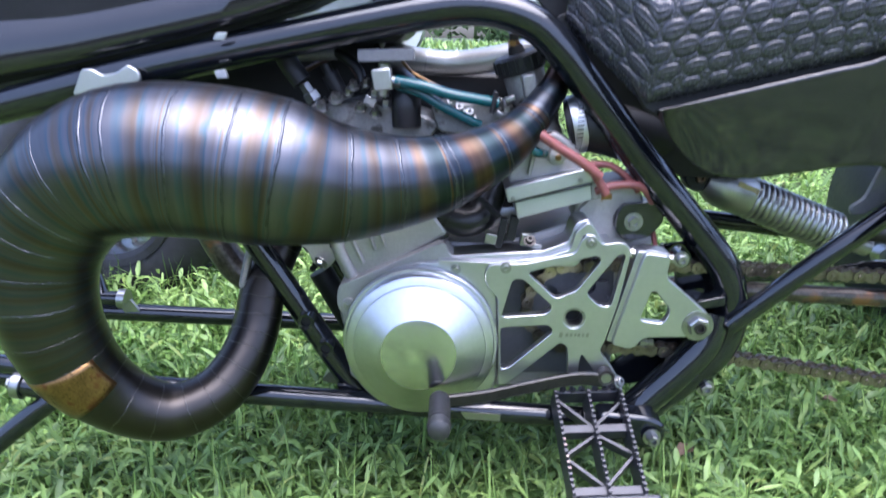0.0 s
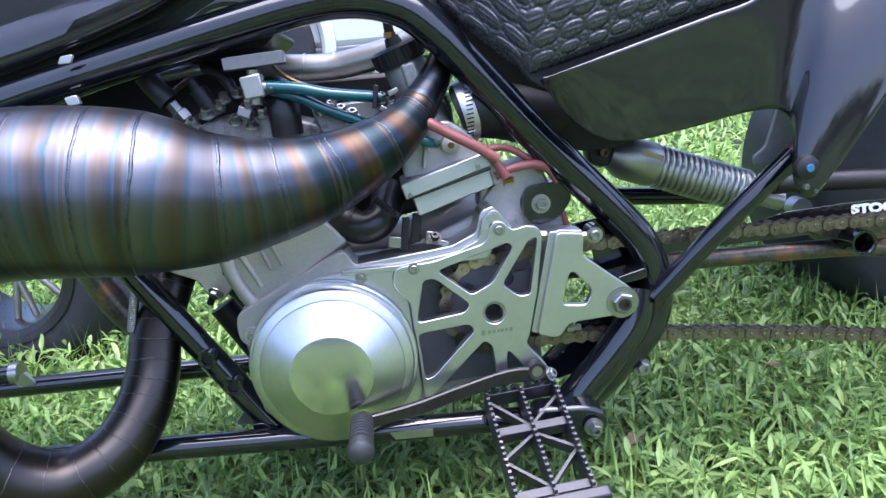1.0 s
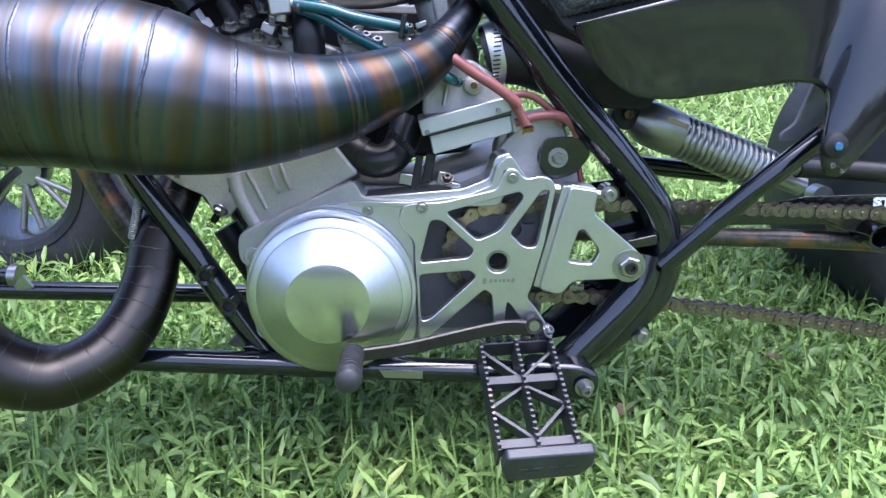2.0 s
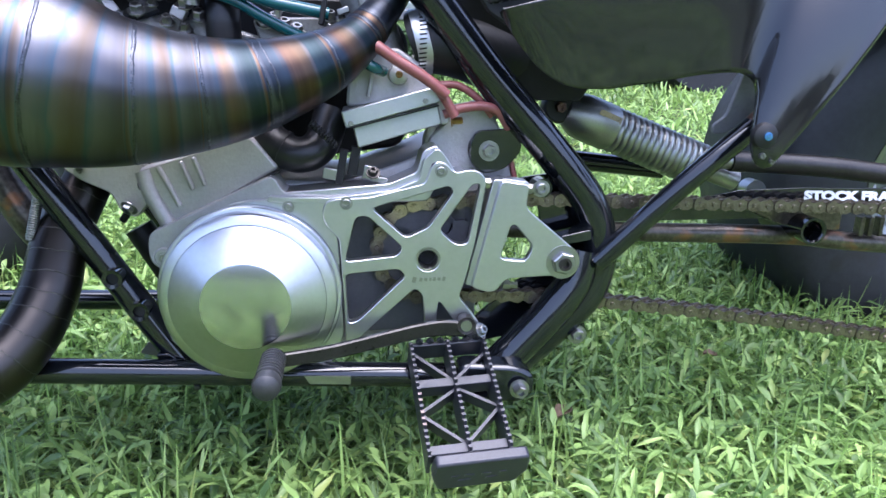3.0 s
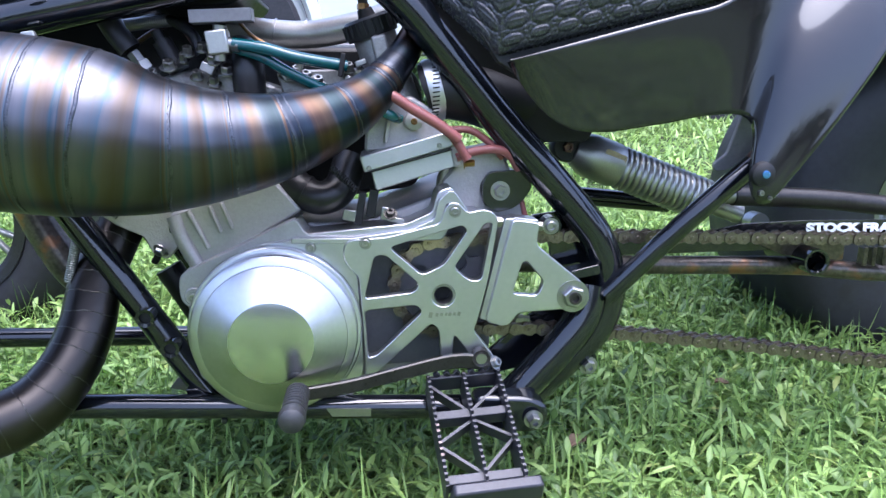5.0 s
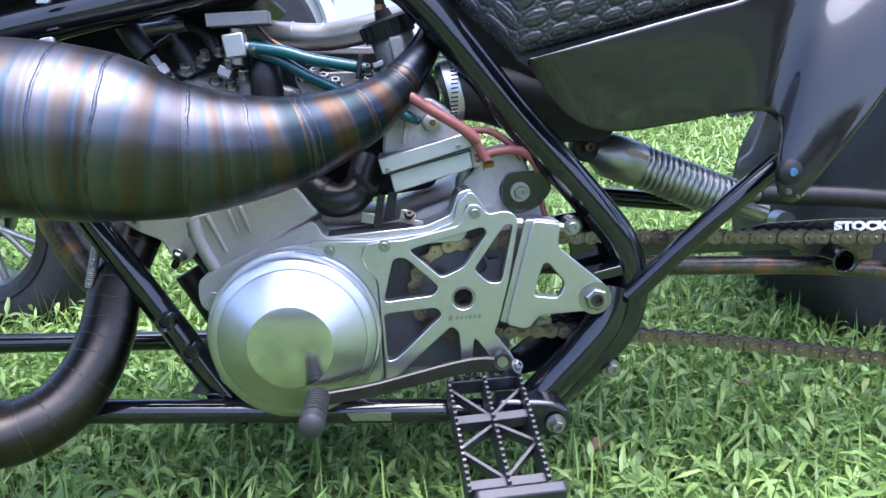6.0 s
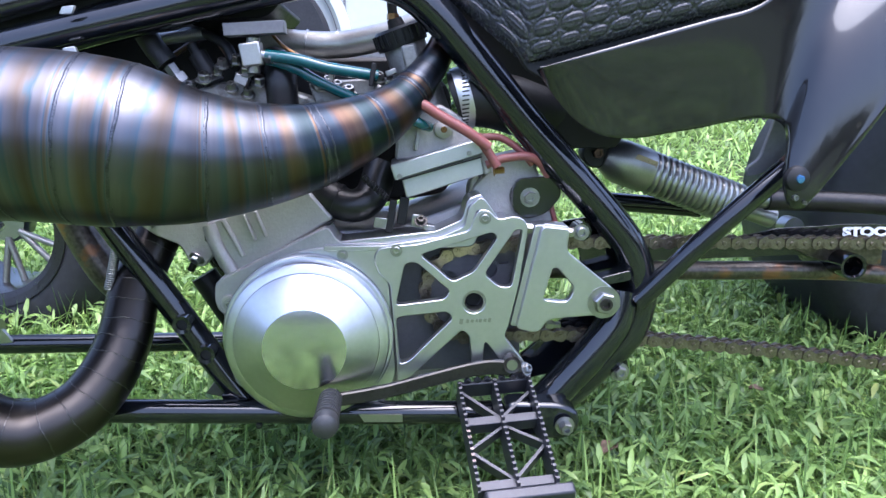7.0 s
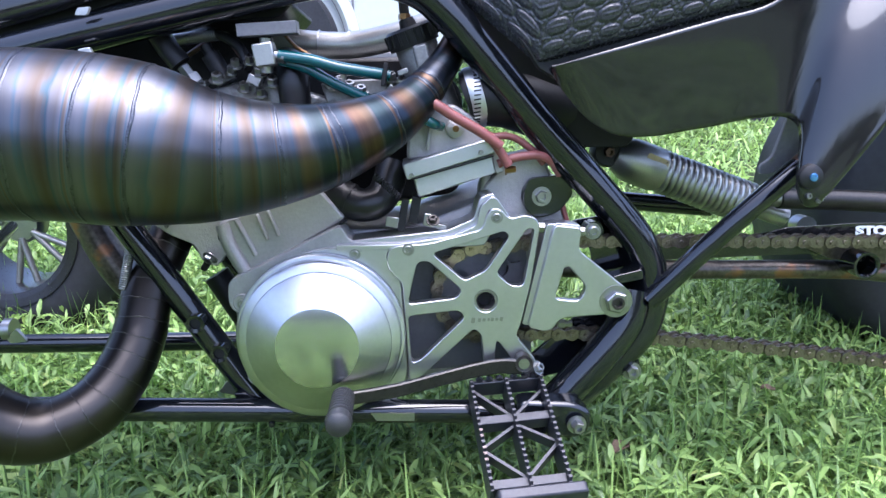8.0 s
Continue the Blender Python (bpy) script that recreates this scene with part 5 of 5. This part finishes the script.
# Front end pieces near the pipe
part("a_arm", tube([(-0.597, -0.03, 0.196), (-0.645, -0.045, 0.160), (-0.76, -0.08, 0.062)], 0.0125), FRAME, quad, "black suspension arm")
piv = part("arm_pivot", tube([(-0.655, -0.03, 0.203), (-0.598, -0.03, 0.197)], 0.013), FRAME, quad)
part("pivot_collar", tube([(-0.654, -0.03, 0.203), (-0.644, -0.03, 0.202)], 0.0165), STEEL, piv)
bolt(piv, -0.658, -0.03, 0.2035, 0.007, "pivot_nut", axis=(-1, 0, 0.05))
part("front_rail", tube([(-0.90, -0.01, 0.232), (-0.67, -0.02, 0.224), (-0.64, -0.02, 0.214)], 0.011), FRAME, quad)
fp = part("arm_pivot", tube([(-0.80, 0.27, 0.197), (-0.665, 0.27, 0.195)], 0.0125), FRAME, quad)
part("pivot_collar", tube([(-0.672, 0.27, 0.195), (-0.660, 0.27, 0.195)], 0.0165), STEEL, fp)
part("pivot_tab", slab(rounded([(-0.665, 0.186), (-0.650, 0.200), (-0.636, 0.180), (-0.66, 0.178)], 0.003), 0.256, 0.262), STEEL, fp)
part("a_arm", tube([(-0.70, 0.27, 0.20), (-0.735, 0.32, 0.27), (-0.80, 0.55, 0.30)], 0.010), FRAME, quad)
part("damper", tube([(-0.95, 0.42, 0.26), (-0.78, 0.40, 0.36), (-0.65, 0.36, 0.46)], 0.012), STEEL, quad)

# ---- behind the quad: a parked white car ----
car = tagged(new("parked_car"), "white car parked on the grass behind the quad", "car")


part("body", slab(rounded([(-1.45, 0.76), (-1.45, 1.15), (-1.3, 1.26), (-0.5, 1.32), (0.1, 1.76), (1.6, 1.80), (2.3, 1.38), (2.75, 1.28), (2.75, 0.76)], 0.12, 6), 3.20, 4.95), WHITEPAINT, car, "white painted car body", bevel=0.05)
part("window", slab(rounded([(0.0, 1.36), (0.25, 1.66), (1.5, 1.69), (1.95, 1.38)], 0.05), 3.195, 3.21), PLASTIC, car, "dark side window glass")
part("sill", box((3.2, 0.06, 0.06), pose(0.15, 3.22, 0.75)), GREYPLASTIC, car, bevel=0.01)
part("door_seam", box((0.012, 0.02, 0.62), pose(-0.36, 3.195, 1.10)), GREYPLASTIC, car)
cw = part("wheel", lathe([(0.24, 0), (0.26, -0.02), (0.40, -0.02), (0.42, 0.02), (0.42, 0.20), (0.24, 0.22)], (-0.85, 3.12, 0.78), (0, 1, 0), 64), TYRE, car)
part("rim", lathe([(0, 0.02), (0.05, 0.01), (0.22, 0.03), (0.25, 0.0)], (-0.85, 3.12, 0.78), (0, 1, 0), 48), STEEL, cw)
part("wheel_arch", lathe([(0.455, 0.10), (0.455, -0.01), (0.475, -0.03), (0.53, -0.02), (0.54, 0.10)], (-0.85, 3.19, 0.80), (0, 1, 0), 64), WHITEPAINT, car, "pale flared wheel arch")
part("arch_lining", lathe([(0.425, 0.16), (0.45, 0.16), (0.455, 0.0), (0.45, 0.0)], (-0.85, 3.17, 0.80), (0, 1, 0), 64), GREYPLASTIC, car)
for wx, wy in ((1.9, 3.12), (-0.85, 4.82), (1.9, 4.82)):
    part("wheel", lathe([(0, 0.06), (0.24, 0), (0.26, -0.02), (0.40, -0.02), (0.42, 0.02), (0.42, 0.20), (0.24, 0.22), (0, 0.22)], (wx, wy, 0.78), (0, 1, 0), 64), TYRE, car)


# ---- ground, grass and tree line ----
def ground_z(x, y):
    """The lawn rises gently away from the quad."""
    y = np.asarray(y, float)
    s = np.clip(y - 0.10, 0, None)
    return 0.125 * np.where(s < 2.2, s, 2.2 + 1.2 * (1 - np.exp(-np.clip(s - 2.2, 0, None) / 1.2))) - 0.012


def build_ground():
    xs = np.concatenate([[-3000, -600, -120, -40], np.linspace(-12, 12, 60), [40, 120, 600, 3000]])
    ys = np.concatenate([[-3000, -600, -120, -30], np.linspace(-6, 10, 60), [40, 120, 600, 3000]])
    x, y = np.meshgrid(xs, ys, indexing="ij")
    z = ground_z(x, y) + 0.006 * np.sin(x * 3.1) * np.cos(y * 2.7)
    n, k = x.shape
    idx = np.arange(n * k).reshape(n, k)
    me = bpy.data.meshes.new("ground")
    me.from_pydata(np.stack([x, y, z], -1).reshape(-1, 3).tolist(), [], np.stack([idx[:-1, :-1], idx[1:, :-1], idx[1:, 1:], idx[:-1, 1:]], -1).reshape(-1, 4).tolist())
    me.materials.append(SOIL)
    return tagged(new("ground", me), "green lawn ground under thick grass", "ground", kind="structure")


build_ground()


def build_drive():
    """A gravel drive across the far side of the lawn."""
    xs, ys = np.linspace(-40, -2.4, 30), np.linspace(3.4, 16, 40)
    x, y = np.meshgrid(xs, ys, indexing="ij")
    x = x + 0.35 * np.sin(y * 0.9) * (x > -3.5)
    z = ground_z(x, y) + 0.006 * np.sin(x * 3.1) * np.cos(y * 2.7) + 0.03
    idx = np.arange(x.size).reshape(x.shape)
    me = bpy.data.meshes.new("drive")
    me.from_pydata(np.stack([x, y, z], -1).reshape(-1, 3).tolist(), [], np.stack([idx[:-1, :-1], idx[1:, :-1], idx[1:, 1:], idx[:-1, 1:]], -1).reshape(-1, 4).tolist())
    me.materials.append(GRAVEL)
    return tagged(new("road", me), "pale grey gravel drive beyond the lawn", "road", kind="structure")


build_drive()


def leaves(name, count, xr, yr, length, width, base, rise, seed, label, fold=0.0):
    """Many drooping lance-shaped leaves in one mesh, folded along the middle where they are seen close."""
    g = np.random.default_rng(seed)
    x, y = g.uniform(*xr, count), g.uniform(*yr, count)
    z = ground_z(x, y) + base[0] + (base[1] - base[0]) * g.random(count) ** 1.3
    az, el = g.uniform(0, 2 * np.pi, count), np.radians(g.uniform(*rise, count))
    z = np.where((x < -2.3) & (y > 3.3), z - 1.0, z)
    ln, wd = g.uniform(*length, count), g.uniform(*width, count)
    d = np.stack([np.cos(az), np.sin(az)], -1)
    s = np.stack([-np.sin(az), np.cos(az), g.uniform(-0.5, 0.5, count)], -1)
    cols_ = []
    sides = (-0.5, 0.0, 0.5) if fold else (-0.5, 0.5)
    for f, w in ((0.0, 0.12), (0.35, 1.0), (0.7, 0.70), (1.0, 0.0)):
        droop = f * f * g.uniform(0.25, 0.6, count)
        c = np.stack([x + d[:, 0] * ln * f * np.cos(el), y + d[:, 1] * ln * f * np.cos(el), z + ln * (f * np.sin(el) - droop * np.cos(el))], -1)
        if not w:
            cols_.append(c)
        for e in sides if w else ():
            lift = np.zeros_like(c)
            lift[:, 2] = abs(e) * 2 * fold * wd * w
            cols_.append(c + s * (wd * w * e)[:, None] + lift)
    v = np.stack(cols_, 1)
    n, k = v.shape[1], len(sides)
    o = (np.arange(count) * n)[:, None]
    quads = np.concatenate([o + np.array([[r * k + q, r * k + q + 1, r * k + k + q + 1, r * k + k + q]]) for r in (0, 1) for q in range(k - 1)])
    tris = np.concatenate([o + np.array([[2 * k + q, 2 * k + q + 1, 3 * k]]) for q in range(k - 1)])
    me = bpy.data.meshes.new(name)
    nv, nq, nt = count * n, len(quads), len(tris)
    me.vertices.add(nv)
    me.vertices.foreach_set("co", v.reshape(-1).astype(np.float32))
    me.loops.add(nq * 4 + nt * 3)
    me.loops.foreach_set("vertex_index", np.concatenate([quads.ravel(), tris.ravel()]).astype(np.int32))
    me.polygons.add(nq + nt)
    me.polygons.foreach_set("loop_start", np.concatenate([np.arange(nq) * 4, nq * 4 + np.arange(nt) * 3]).astype(np.int32))
    me.update()
    me.validate()
    me.materials.append(LEAF)
    return tagged(new(name, me), label, "grass", kind="stuff")


leaves("grass", 112000, (-1.4, 1.7), (-0.35, 1.3), (0.024, 0.060), (0.0045, 0.0105), (0.0, 0.080), (-10, 60), 1, "short bright green broad-leaved grass", 0.22)
leaves("grass", 20000, (-1.4, 1.7), (-0.35, 1.3), (0.08, 0.16), (0.0018, 0.0038), (0.0, 0.02), (35, 85), 2, "thin upright blades of green grass")
leaves("grass", 60000, (-3.5, 5.0), (1.3, 4.5), (0.05, 0.10), (0.008, 0.016), (0.0, 0.06), (0, 70), 3, "bright green lawn grass")
leaves("grass", 40000, (-9, 12), (4.5, 14), (0.10, 0.22), (0.02, 0.04), (0.0, 0.05), (10, 75), 4, "bright green lawn grass")
leaves("grass", 32000, (-6, -1.4), (-0.35, 1.3), (0.035, 0.08), (0.007, 0.014), (0.0, 0.075), (-10, 65), 6, "short bright green broad-leaved grass")
leaves("grass", 32000, (1.7, 6), (-0.35, 1.3), (0.035, 0.08), (0.007, 0.014), (0.0, 0.075), (-10, 65), 7, "short bright green broad-leaved grass")
leaves("grass", 26000, (-6, -3.5), (1.3, 4.5), (0.05, 0.10), (0.008, 0.016), (0.0, 0.06), (0, 70), 8, "bright green lawn grass")
leaves("grass", 72000, (-6, 6), (-5, -0.35), (0.05, 0.12), (0.012, 0.024), (0.0, 0.06), (0, 60), 5, "bright green lawn grass")


def woods():
    """A far ring of trees: loose clumps of leaf sprays on short trunks, seen against the sky."""
    g = np.random.default_rng(9)
    verts, faces = [], []
    for k in range(130):
        a = 2 * math.pi * k / 130 + g.normal(0, 0.015)
        r, h = g.uniform(38, 48), g.uniform(4.5, 8.0)
        foot = np.array([r * math.cos(a), r * math.sin(a), 0.0])
        top = foot + [0, 0, h * 0.6]
        n = len(verts)
        verts += [foot + [0.2, 0, 0], foot + [-0.1, 0.17, 0], foot + [-0.1, -0.17, 0], top]
        faces += [(n, n + 1, n + 3), (n + 1, n + 2, n + 3), (n + 2, n, n + 3)]
        for j in range(9):
            c = foot + np.array([g.normal(0, 1.5), g.normal(0, 1.5), h * g.uniform(0.12, 0.85)])
            for q in range(70):
                p = c + g.normal(0, 0.60, 3)
                u, v = g.normal(0, 0.17, 3), g.normal(0, 0.13, 3)
                n = len(verts)
                verts += [p - u, p + v, p + u, p - v]
                faces.append((n, n + 1, n + 2, n + 3))
    me = bpy.data.meshes.new("far_woods")
    me.from_pydata([tuple(v) for v in verts], [], faces)
    me.materials.append(TREES)
    return tagged(new("far_woods", me), "distant line of dark green trees", "trees", kind="stuff")


woods()


def dead_leaf(x, y, z, turn, size):
    """A dry curled leaf lying in the grass."""
    bm = grid(lambda u, v: (size * (u - 0.5), size * 0.55 * (v - 0.5) * math.sin(math.pi * (0.06 + 0.9 * u)), size * (0.22 * (2 * v - 1) ** 2 + 0.12 * math.sin(5 * u))), 12, 6)
    ob = thick(part("dead_leaf", bm, DRYLEAF, None), 0.0005)
    ob.matrix_basis = pose(x, y, z, 12, -10, turn)
    return tagged(ob, "dry brown curled leaf lying in the grass", "leaf", group="dead leaves in the grass")


DRYLEAF = mat("dry_leaf", (0.16, 0.10, 0.06), 0.7, var=0.4, scale=60, bump=0.3)
dead_leaf(0.188, 0.095, 0.066, 40, 0.036)
dead_leaf(0.451, 0.224, 0.086, -20, 0.020)
